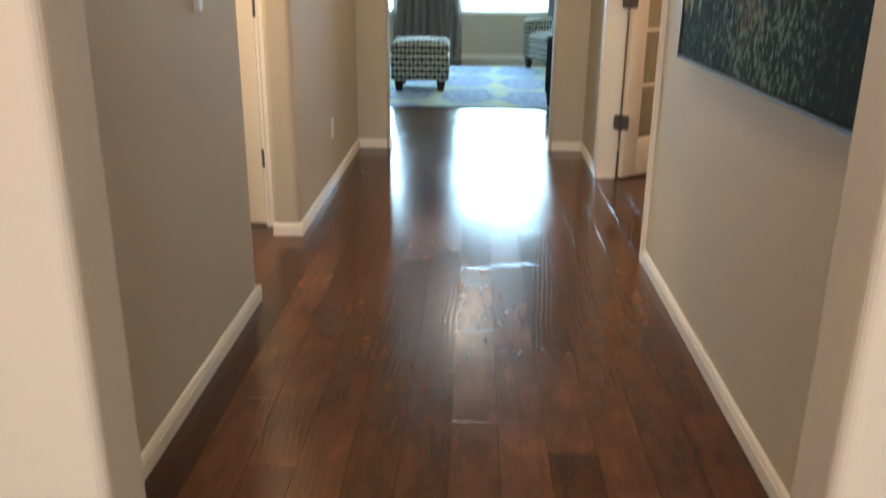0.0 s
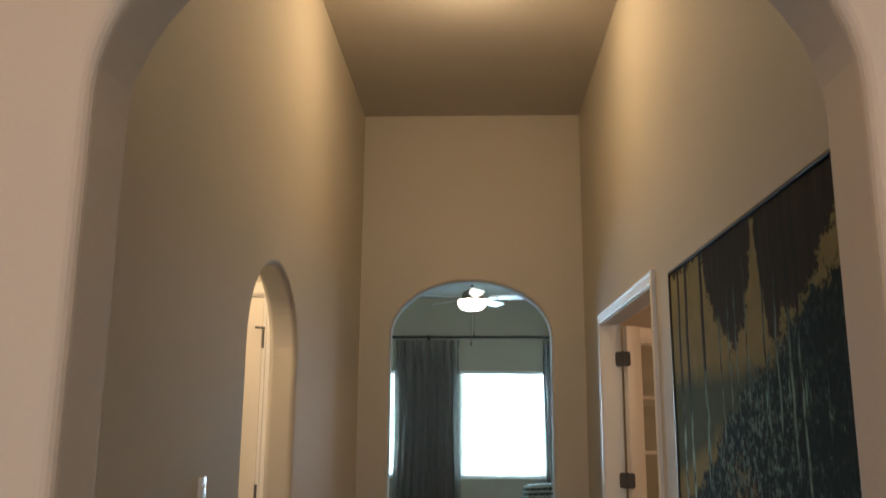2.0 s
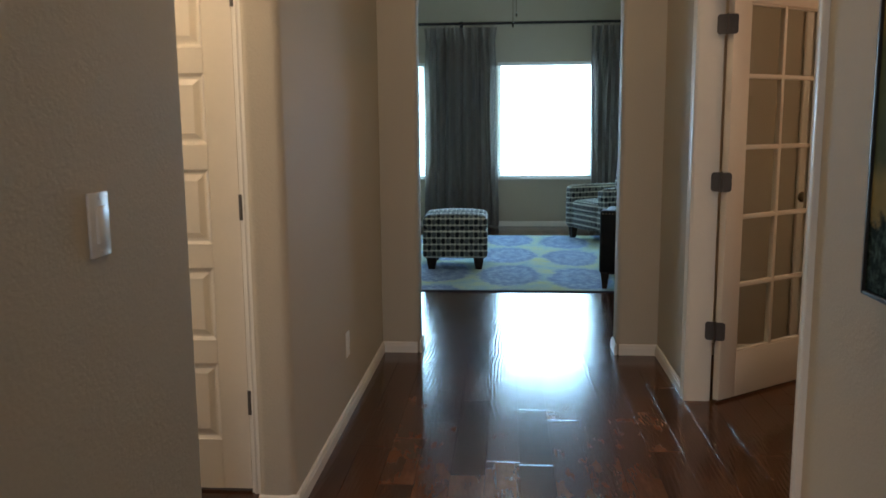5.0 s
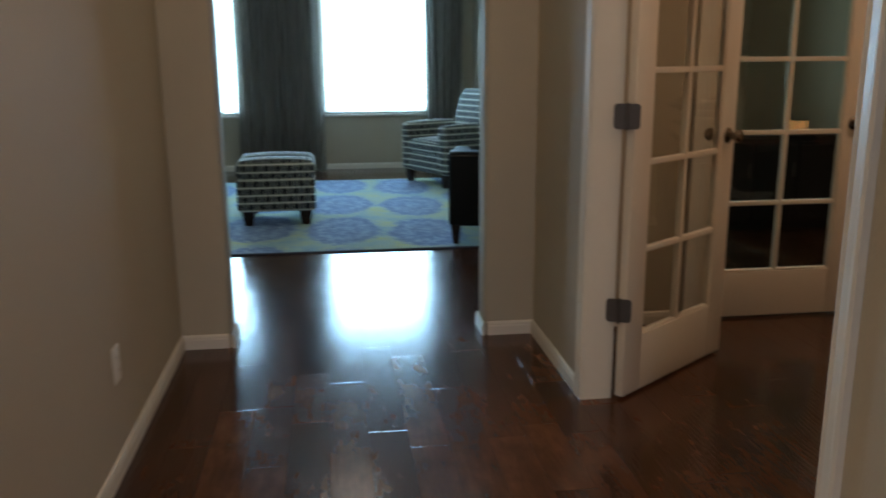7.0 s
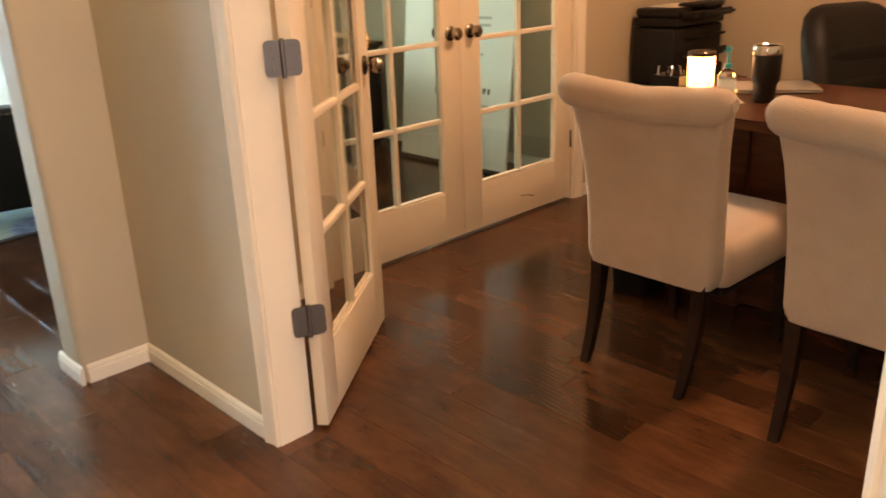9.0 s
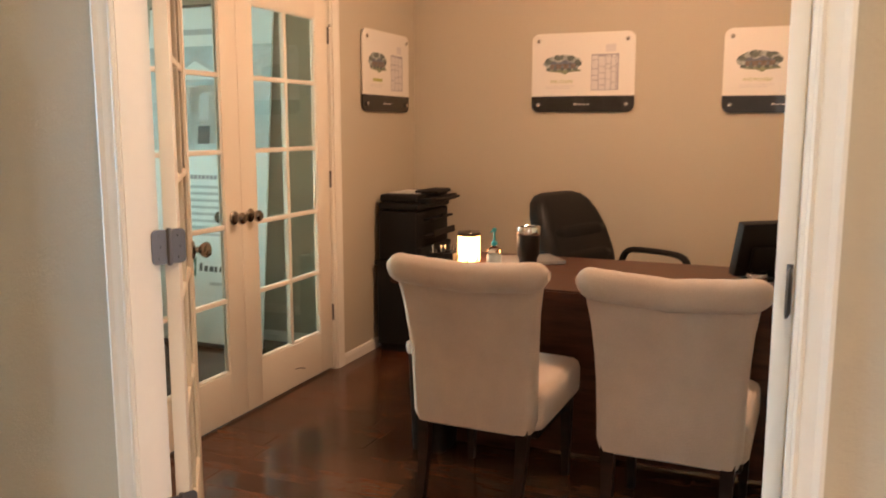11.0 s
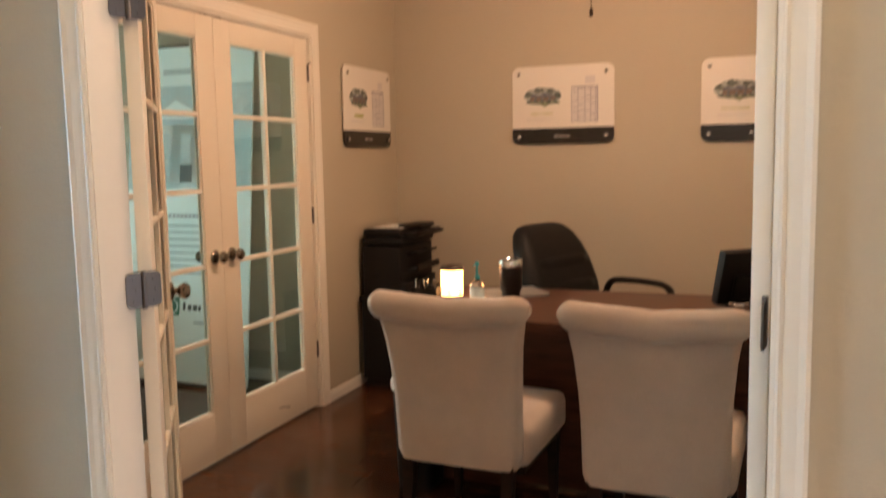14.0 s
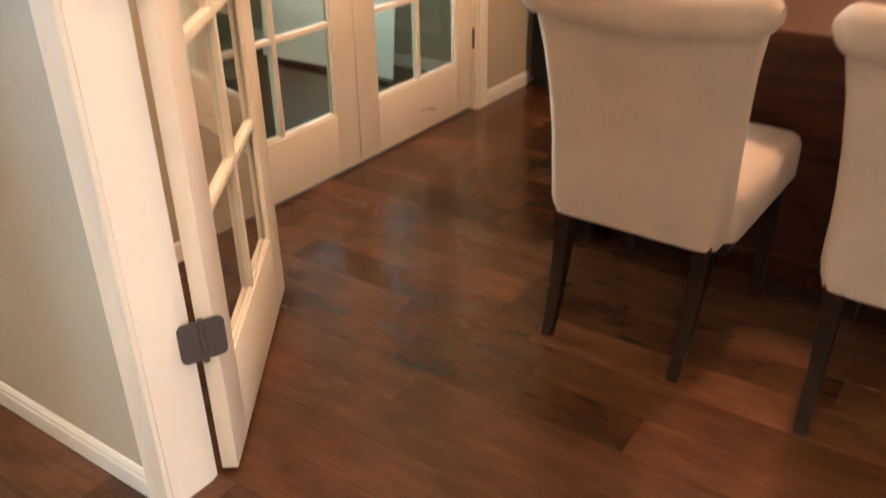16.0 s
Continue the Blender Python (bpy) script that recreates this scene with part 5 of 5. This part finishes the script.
def plan_sign(m, title, seed, label):
    """A wall panel with a house drawing, its plan and a black foot; local x runs across, z up, -y faces out."""
    s = thing("wall_sign", label, "sign", m, "house plan signs")
    w, h, foot, r = 0.632, 0.475, 0.098, 0.045
    whole = rounded(w, h, r, 5)
    upper, lower = [], []
    for x, z in whole:
        z += h / 2
        (upper if z > foot else lower).append((x, z))
    part("white_panel", prism(bmesh.new(), [*upper, (-w / 2, foot), (w / 2, foot)], "y", -0.019, -0.010), PANEL_WHITE, s, "glossy white panel", smooth=False)
    part("black_foot", prism(bmesh.new(), [(w / 2, foot), (-w / 2, foot), *lower], "y", -0.019, -0.010), PANEL_BLACK, s, "glossy black strip", smooth=False)
    for x in (-w / 2 + 0.045, w / 2 - 0.045):
        for z in (0.045, h - 0.045):
            part("standoff", turned([(0, 0), (0.009, 0), (0.009, 0.022), (0.012, 0.022), (0.012, 0.028), (0.009, 0.030), (0, 0.030)], 16, pose(x, 0, z, 90)), CHROME, s, "chrome standoff bolt")

    def ink(name, pts, mat, x, z, lift):
        return part(name, prism(bmesh.new(), [(x + a, z + b) for a, b in pts], "y", -0.0192 - lift, -0.0188), mat, s, smooth=False)
    rng5 = random.Random(seed)
    hx, hz = -0.125, 0.285
    ink("printed_tree", blob(0.235, 0.085, seed, 30, 0.07), WASH_INK, hx, hz + 0.006, 0.0002)
    for k in range(11):
        a = math.pi * (k + 0.5) / 11
        ink("printed_tree", blob(rng5.uniform(0.035, 0.06), rng5.uniform(0.028, 0.045), seed + 30 + k, 14, 0.12), TREE_INK if k % 3 else WASH_INK, hx - 0.098 * math.cos(a), hz + 0.004 + 0.042 * math.sin(a), 0.0003 + 0.00002 * k)
    ink("printed_roof", [(-0.080, 0.002), (-0.055, 0.026), (-0.020, 0.012), (0.020, 0.030), (0.055, 0.014), (0.088, 0.004)], ROOF_INK, hx, hz + 0.002, 0.0007)
    ink("printed_house", [(-0.078, -0.026), (0.085, -0.022), (0.083, 0.007), (-0.074, 0.005)], HOUSE_INK, hx, hz, 0.0009)
    ink("printed_lawn", [(-0.10, -0.030), (0.105, -0.026), (0.12, -0.038), (0.04, -0.044), (0.020, -0.058), (-0.015, -0.044), (-0.07, -0.040)], LAWN_INK, hx, hz, 0.0005)
    for k in range(5):
        ink("printed_shrub", blob(0.030, 0.020, seed + 5 + k, 12, 0.18), TREE_INK, hx - 0.085 + 0.042 * k, hz - 0.025 - 0.004 * (k % 2), 0.0011 + 0.00002 * k)
    for k in range(3):
        x0 = -0.05 + 0.045 * k
        ink("printed_window", [(x0, -0.018), (x0 + 0.012, -0.018), (x0 + 0.012, -0.002), (x0, -0.002)], ROOF_INK, hx, hz, 0.0010)
    lettering("THE " + title if title else "", 0.026, OLIVE_INK, s, pose(hx - 0.005, -0.0196, 0.178, 90)) if title else ink("printed_title", [(-0.06, -0.008), (0.06, -0.008), (0.06, 0.010), (-0.06, 0.010)], OLIVE_INK, hx, 0.185, 0.0003)
    for k in range(2):
        ink("printed_line", [(-0.10, -0.002), (0.08 - 0.03 * k, -0.002), (0.08 - 0.03 * k, 0.002), (-0.10, 0.002)], ROOM_INK, hx, 0.158 - 0.012 * k, 0.0003)
    # the floor plan: rooms as tinted fields inside thin wall lines
    px, pz, pw, ph = 0.055, 0.130, 0.165, 0.215
    ink("plan_ground", [(0, 0), (pw, 0), (pw, ph), (0, ph)], FAINT_INK, px, pz, 0.0002)
    x = 0.004
    while x < pw - 0.012:
        dx = min(rng5.uniform(0.028, 0.062), pw - 0.004 - x)
        z = 0.004
        while z < ph - 0.012:
            dz = min(rng5.uniform(0.026, 0.068), ph - 0.004 - z)
            ink("plan_room", [(x, z), (x + dx - 0.004, z), (x + dx - 0.004, z + dz - 0.004), (x, z + dz - 0.004)], ROOM_INK, px, pz, 0.0005)
            z += dz
        x += dx
    ink("plan_porch", [(0, 0), (0.062, 0), (0.062, 0.045), (0, 0.045)], ROOM_INK, px + 0.085, pz + ph + 0.012, 0.0003)
    for k in range(4):
        a = -0.05 + 0.026 * k
        ink("printed_mark", [(a, 0.0), (a + 0.020, 0.002), (a + 0.021, 0.006), (a + 0.004, 0.012 if k == 0 else 0.006)], PANEL_WHITE, 0.0, 0.044, 0.0004)


def _sign_places():
    plan_sign(pose(4.045, YO1, 1.452), "", 4, "white and black house plan sign beside the double doors")
    plan_sign(pose(XB, 4.892, 1.450, 0, 0, -90), "LOGAN", 9, "white and black house plan sign on the back wall")
    plan_sign(pose(XB, 3.762, 1.440, 0, 0, -90), "PIONEER", 15, "white and black house plan sign partly behind the door jamb")


_sign_places()


# ---- living room ----
def display_board():
    """A tall printed board whose foot stands out from the wall; local y points out of its face, the top leans back."""
    b = thing("display_board", "tall white printed display board leaning against the wall", "display board", pose(3.490, 7.05, 0.004, 6.2, 0, 90))
    w, h = 0.46, 2.10
    part("board", boxed(-w, w, -0.012, 0.0, 0.022, h), BOARD, b, "", smooth=False)
    part("foot_rail", boxed(-w, w, -0.016, 0.006, 0.0, 0.024, 0.003, 1), HINGE, b, "dark metal foot rail")
    part("head_rail", boxed(-w, w, -0.014, 0.004, h, h + 0.018, 0.003, 1), HINGE, b)

    def bar(x0, x1, z0, z1, mat, name="printed_line"):
        part(name, boxed(x0, x1, 0.0002, 0.0012, z0, z1), mat, b, smooth=False)
    rng6 = random.Random(2)
    sq = part("printed_square", boxed(0.045, 0.160, 0.0002, 0.0012, 0.435, 0.550), GREEN_INK, b, "dark green printed square", smooth=False)
    part("printed_ring", prism(bmesh.new(), [(0.1025 + r * math.cos(2 * math.pi * k / 24), 0.4925 + r * math.sin(2 * math.pi * k / 24)) for r, ks in ((0.046, range(25)), (0.038, range(24, -1, -1))) for k in ks], "y", 0.0013, 0.0018), BOARD, sq, smooth=False)
    for k, wd in enumerate((0.020, 0.026, 0.030, 0.020, 0.022, 0.024, 0.020, 0.022, 0.018)):
        a = 0.020 - 0.038 * k
        bar(a - wd, a, 0.470, 0.518 if k in (0, 5) else 0.503, DARK_INK, "printed_letter")
    for a, e in ((-0.06, -0.16), (-0.185, -0.30)):
        bar(e, a, 0.385, 0.405, GREY_INK)
    for k in range(14):
        a = 0.17 - 0.030 * k
        bar(a - 0.022, a, 1.040, 1.066, FAINT_INK, "printed_letter")
    for k in range(8):
        z = 0.985 - 0.042 * k
        bar(-0.30 + 0.20 * rng6.random(), 0.17, z, z + 0.016, GREY_INK)
    # the printed house: gable, wall, posts and windows
    bar(-w, w, 1.22, 1.86, SKY_INK, "printed_photo")
    for name, pts, mat, lift in (("printed_gable", [(-0.20, 1.64), (0.36, 1.64), (0.10, 1.80)], GREY_INK, 0.0016), ("printed_gable", [(-0.14, 1.655), (0.29, 1.655), (0.10, 1.77)], BOARD, 0.0020)):
        part(name, prism(bmesh.new(), pts, "y", 0.0012, lift), mat, b, smooth=False)
    bar(-0.18, 0.34, 1.26, 1.62, PANEL_WHITE, "printed_wall")
    for x in (-0.12, 0.02, 0.16, 0.28):
        part("printed_window", boxed(x - 0.035, x + 0.035, 0.0012, 0.0017, 1.40, 1.57), GREY_INK, b, smooth=False)
    part("printed_door", boxed(-0.03, 0.06, 0.0012, 0.0018, 1.26, 1.37), DARK_INK, b, smooth=False)
    bar(-0.05, 0.20, 1.93, 1.965, GREY_INK)


display_board()


def sideboard():
    c = thing("sideboard", "low black sideboard in the dark back room", "cabinet", pose(3.24, 8.22, 0))
    part("body", boxed(-0.52, 0.52, -0.22, 0.22, 0.06, 0.67, 0.004, 1), BLACK, c)
    part("cabinet_top", boxed(-0.54, 0.54, -0.24, 0.23, 0.67, 0.70, 0.005, 2), BLACK, c)
    part("plinth", boxed(-0.50, 0.50, -0.20, 0.21, 0, 0.06), BLACK, c)
    for x0, x1 in ((-0.51, -0.175), (-0.168, 0.168), (0.175, 0.51)):
        d = part("cabinet_door", boxed(x0, x1, -0.238, -0.220, 0.075, 0.655, 0.003, 1), BLACK, c)
        part("handle", rodded((x1 - 0.03, -0.248, 0.40), (x1 - 0.03, -0.248, 0.50), 0.005, n=8), HINGE, d)


sideboard()


def ottoman():
    o = thing("ottoman", "square ottoman in cream fabric with black ovals", "ottoman", pose(-0.395, 8.985, 0.012, 0, 0, 1))
    bm = bmesh.new()
    soft_box(bm, -0.295, 0.295, -0.30, 0.30, 0.105, 0.365, 0.03)
    part("base", bm, OVALS, o)
    for y0, y1 in ((-0.298, -0.003), (0.003, 0.298)):
        bm = bmesh.new()
        soft_box(bm, -0.297, 0.297, y0, y1, 0.355, 0.485, 0.045, 0.03)
        part("cushion", bm, OVALS, o)
    for x in (-0.215, 0.215):
        for y in (-0.25, 0.25):
            part("foot", loft(bmesh.new(), [[(x + a * h, y + b * h, z) for a, b in ((-1, -1), (1, -1), (1, 1), (-1, 1))] for h, z in ((0.030, 0), (0.040, 0.06), (0.046, 0.11))]), ESPRESSO, o, smooth=False)


ottoman()


def armchair():
    c = thing("armchair", "upholstered armchair in cream fabric with black ovals", "armchair", pose(1.285, 10.72, 0.012, 0, 0, 27))
    # local -x is forwards
    for y in (-0.32, 0.32):
        for x in (-0.33, 0.30):
            part("foot", loft(bmesh.new(), [[(x + a * h, y + b * h, z) for a, b in ((-1, -1), (1, -1), (1, 1), (-1, 1))] for h, z in ((0.024, 0.0), (0.034, 0.08), (0.038, 0.13))]), ESPRESSO, c, smooth=False)
    for s in (-1, 1):
        y0, y1 = sorted((s * 0.26, s * 0.40))
        bm = bmesh.new()
        soft_box(bm, -0.40, 0.32, y0, y1, 0.125, 0.60, 0.05, 0.02)
        part("arm", bm, OVALS, c)
    part("seat_base", soft_box(bmesh.new(), -0.38, 0.30, -0.262, 0.262, 0.125, 0.31, 0.02), OVALS, c)
    part("seat_cushion", soft_box(bmesh.new(), -0.40, 0.20, -0.258, 0.258, 0.308, 0.44, 0.05, 0.03), OVALS, c)
    rings = []
    for z, xc, d, hw in ((0.30, 0.24, 0.20, 0.30), (0.50, 0.27, 0.21, 0.33), (0.72, 0.32, 0.19, 0.34), (0.86, 0.36, 0.16, 0.33), (0.905, 0.37, 0.13, 0.31), (0.925, 0.375, 0.08, 0.28)):
        rings.append([(xc + x, y, z) for x, y in rounded(d, 2 * hw, d * 0.45, 4)])
    part("backrest", loft(bmesh.new(), rings), OVALS, c)


armchair()


def leather_chair():
    c = thing("leather_chair", "black leather club chair with nailhead trim, seen from behind", "armchair", pose(1.280, 8.145, 0.012, 0, 0, -12))
    # local +y is forwards, the back at low y
    for x in (-0.345, 0.345):
        for y in (-0.335, 0.30):
            part("foot", loft(bmesh.new(), [[(x + a * h, y + b * h - (0.02 if y < 0 else 0) * (1 - z / 0.13), z) for a, b in ((-1, -1), (1, -1), (1, 1), (-1, 1))] for h, z in ((0.018, 0.0), (0.030, 0.10), (0.034, 0.13))]), ESPRESSO, c, smooth=False)
    part("back", soft_box(bmesh.new(), -0.395, 0.395, -0.37, -0.20, 0.12, 0.63, 0.025), LEATHER, c)
    for s in (-1, 1):
        x0, x1 = sorted((s * 0.27, s * 0.393))
        part("arm", soft_box(bmesh.new(), x0, x1, -0.21, 0.34, 0.12, 0.60, 0.03), LEATHER, c)
    part("seat_base", soft_box(bmesh.new(), -0.272, 0.272, -0.21, 0.32, 0.12, 0.30, 0.015), LEATHER, c)
    part("seat_cushion", soft_box(bmesh.new(), -0.268, 0.268, -0.20, 0.34, 0.298, 0.43, 0.04, 0.02), LEATHER, c)
    nail = mesh_of("nailhead", turned([(0, 0.004), (0.005, 0.002), (0.0065, 0)], 8), NICKEL)
    for k in range(30):
        n = new("nailhead", nail)
        n.parent = c
        n.matrix_basis = pose(-0.37 + 0.74 * k / 29, -0.370, 0.604, 90)


leather_chair()


def area_rug():
    r = thing("area_rug", "pale green and blue rug with large feathered ovals", "rug", pose(0.35, 9.395, 0))
    part("rug_field", boxed(-1.90, 1.28, -1.617, 1.617, 0.0004, 0.012, 0.003, 1), RUG, r, smooth=False)
    for x0, x1, y0, y1 in ((-1.92, 1.30, -1.635, -1.617), (-1.92, 1.30, 1.617, 1.635), (-1.92, -1.90, -1.617, 1.617), (1.28, 1.30, -1.617, 1.617)):
        part("binding", boxed(x0, x1, y0, y1, 0.0004, 0.011, 0.003, 1), RUG_EDGE, r)


area_rug()


def curtain(x0, x1, folds, seed, label):
    c = thing("curtain", label, "curtain", pose(0, 0, 0), "curtains")
    rng7 = random.Random(seed)
    ph = [rng7.uniform(-0.5, 0.5) for _ in range(folds + 2)]
    nx, nz = folds * 10, 22
    rows = []
    for j in range(nz + 1):
        z = 0.015 + (2.515 - 0.015) * j / nz
        s = j / nz
        amp = 0.062 * (1 - 0.55 * max(0, s - 0.86) / 0.14)
        squeeze = 1 - 0.07 * math.exp(-((s - 0.93) / 0.08) ** 2) + 0.03 * math.sin(6 * s + seed)
        row = []
        for i in range(nx + 1):
            u = i / nx
            k = u * folds
            a = 2 * math.pi * (k + 0.35 * ph[int(k)] * math.sin(math.pi * (k % 1)) + 0.10 * math.sin(3.1 * s + ph[int(k)] * 9))
            x = (x0 + x1) / 2 + (u - 0.5) * (x1 - x0) * squeeze + 0.008 * math.sin(5 * s + k)
            row.append((x, LY1 - 0.115 + amp * math.sin(a) * (0.75 + 0.4 * ph[int(k)]), z))
        rows.append(row)
    bm = bmesh.new()
    vs = [[bm.verts.new(p) for p in r] for r in rows]
    for a, b in zip(vs, vs[1:]):
        for i in range(nx):
            bm.faces.new((a[i], a[i + 1], b[i + 1], b[i]))
    bmesh.ops.solidify(bm, geom=bm.faces[:], thickness=0.004)
    part("drape", bm, CURTAIN, c)
    for k in range(folds):
        x = x0 + (k + 0.5) * (x1 - x0) / folds
        part("pleat", loft(bmesh.new(), [[(x + r * math.cos(t), LY1 - 0.150 + r * math.sin(t), z) for t in [2 * math.pi * i / 8 for i in range(8)]] for r, z in ((0.010, 2.37), (0.016, 2.44), (0.022, 2.515))]), CURTAIN, c)
        part("curtain_ring", turned([(0.017, -0.002), (0.021, -0.002), (0.021, 0.002), (0.017, 0.002), (0.017, -0.002)], 16, pose(x, LY1 - 0.115, 2.548, 0, 90, 0)), FRAME_BLACK, c)


curtain(-0.965, -0.045, 8, 1, "grey taupe pleated curtain hanging between the windows to the floor")
curtain(1.130, 1.540, 5, 2, "grey taupe pleated curtain drawn beside the window to the floor")


def curtain_rod():
    r = thing("curtain_rod", "long black metal curtain rod above the windows", "curtain rod", pose(0, LY1 - 0.115, 2.562))
    part("bar", rodded((-2.5, 0, 0), (1.60, 0, 0), 0.017, n=14), FRAME_BLACK, r)
    for x in (-2.5, 1.60):
        part("finial", turned([(0, -0.02), (0.018, -0.015), (0.030, 0.01), (0.018, 0.038), (0, 0.045)], 16, pose(x, 0, 0, 0, 90 if x > 0 else -90, 0)), FRAME_BLACK, r)
    for x in (-2.3, -0.5, 1.58):
        bk = part("bracket", rodded((x, 0, -0.005), (x, 0.115, -0.005), 0.008, n=8), FRAME_BLACK, r)
        part("wall_plate", boxed(x - 0.02, x + 0.02, 0.107, 0.115, -0.05, 0.04, 0.003, 1), FRAME_BLACK, bk)


curtain_rod()

# ---- the floor, board by board ----
floor = structure("floor", boxed(-3.1, 4.6, -2.3, 12.1, -0.12, -0.006), GAP, "dark reddish-brown hand-scraped hardwood floor")
PW = 0.1335
LENGTHS = (0.46, 0.64, 0.86, 1.08, 1.32)


def board(bm, x, y, l, drop=0.0):
    g, e, w = 0.0004, 0.0055, PW / 2
    lo, hi = [], []
    for sx, sy in ((-1, -1), (1, -1), (1, 1), (-1, 1)):
        lo.append(bm.verts.new((x + sx * (w - g), y + sy * (l / 2 - g), -0.0065)))
        hi.append(bm.verts.new((x + sx * (w - g - 0.0004), y + sy * (l / 2 - g - e), -drop)))
    mid = [bm.verts.new((x + sx * (w - g), y + sy * (l / 2 - g), -0.00045 - drop)) for sx, sy in ((-1, -1), (1, -1), (1, 1), (-1, 1))]
    bm.faces.new(hi)
    for k in range(4):
        j = (k + 1) % 4
        bm.faces.new((mid[k], mid[j], hi[j], hi[k]))
        bm.faces.new((lo[k], lo[j], mid[j], mid[k]))


plank_mesh = {}
for l in LENGTHS:
    b = bmesh.new()
    board(b, 0, 0, l)
    plank_mesh[l] = mesh_of("plank", b, PLANK, False)
rest = bmesh.new()
rng = random.Random(7)
x = -23 * PW + PW / 2
while x < 4.6:
    y = -2.3
    first = True
    while y < 12.1:
        l = rng.choice(LENGTHS)
        if first or y + l > 12.1:
            l = 0.2 + 0.8 * rng.random() if first else 12.1 - y
            first = False
        cy = y + l / 2
        shown = (-0.72 < x < 1.06 and 1.2 < cy < 7.8) or (1.0 < x < 2.9 and 3.3 < cy < 6.1)
        if shown:
            p = new("plank", plank_mesh[l])
            p.parent = floor
            p.location = (x, cy, -0.0001 * rng.random())
        else:
            board(rest, x, cy, l, 0.0001 * rng.random())
        y += l
    x += PW
boards = part("floorboards", rest, PLANK, floor, smooth=False)
tagged(boards, kind="stuff")
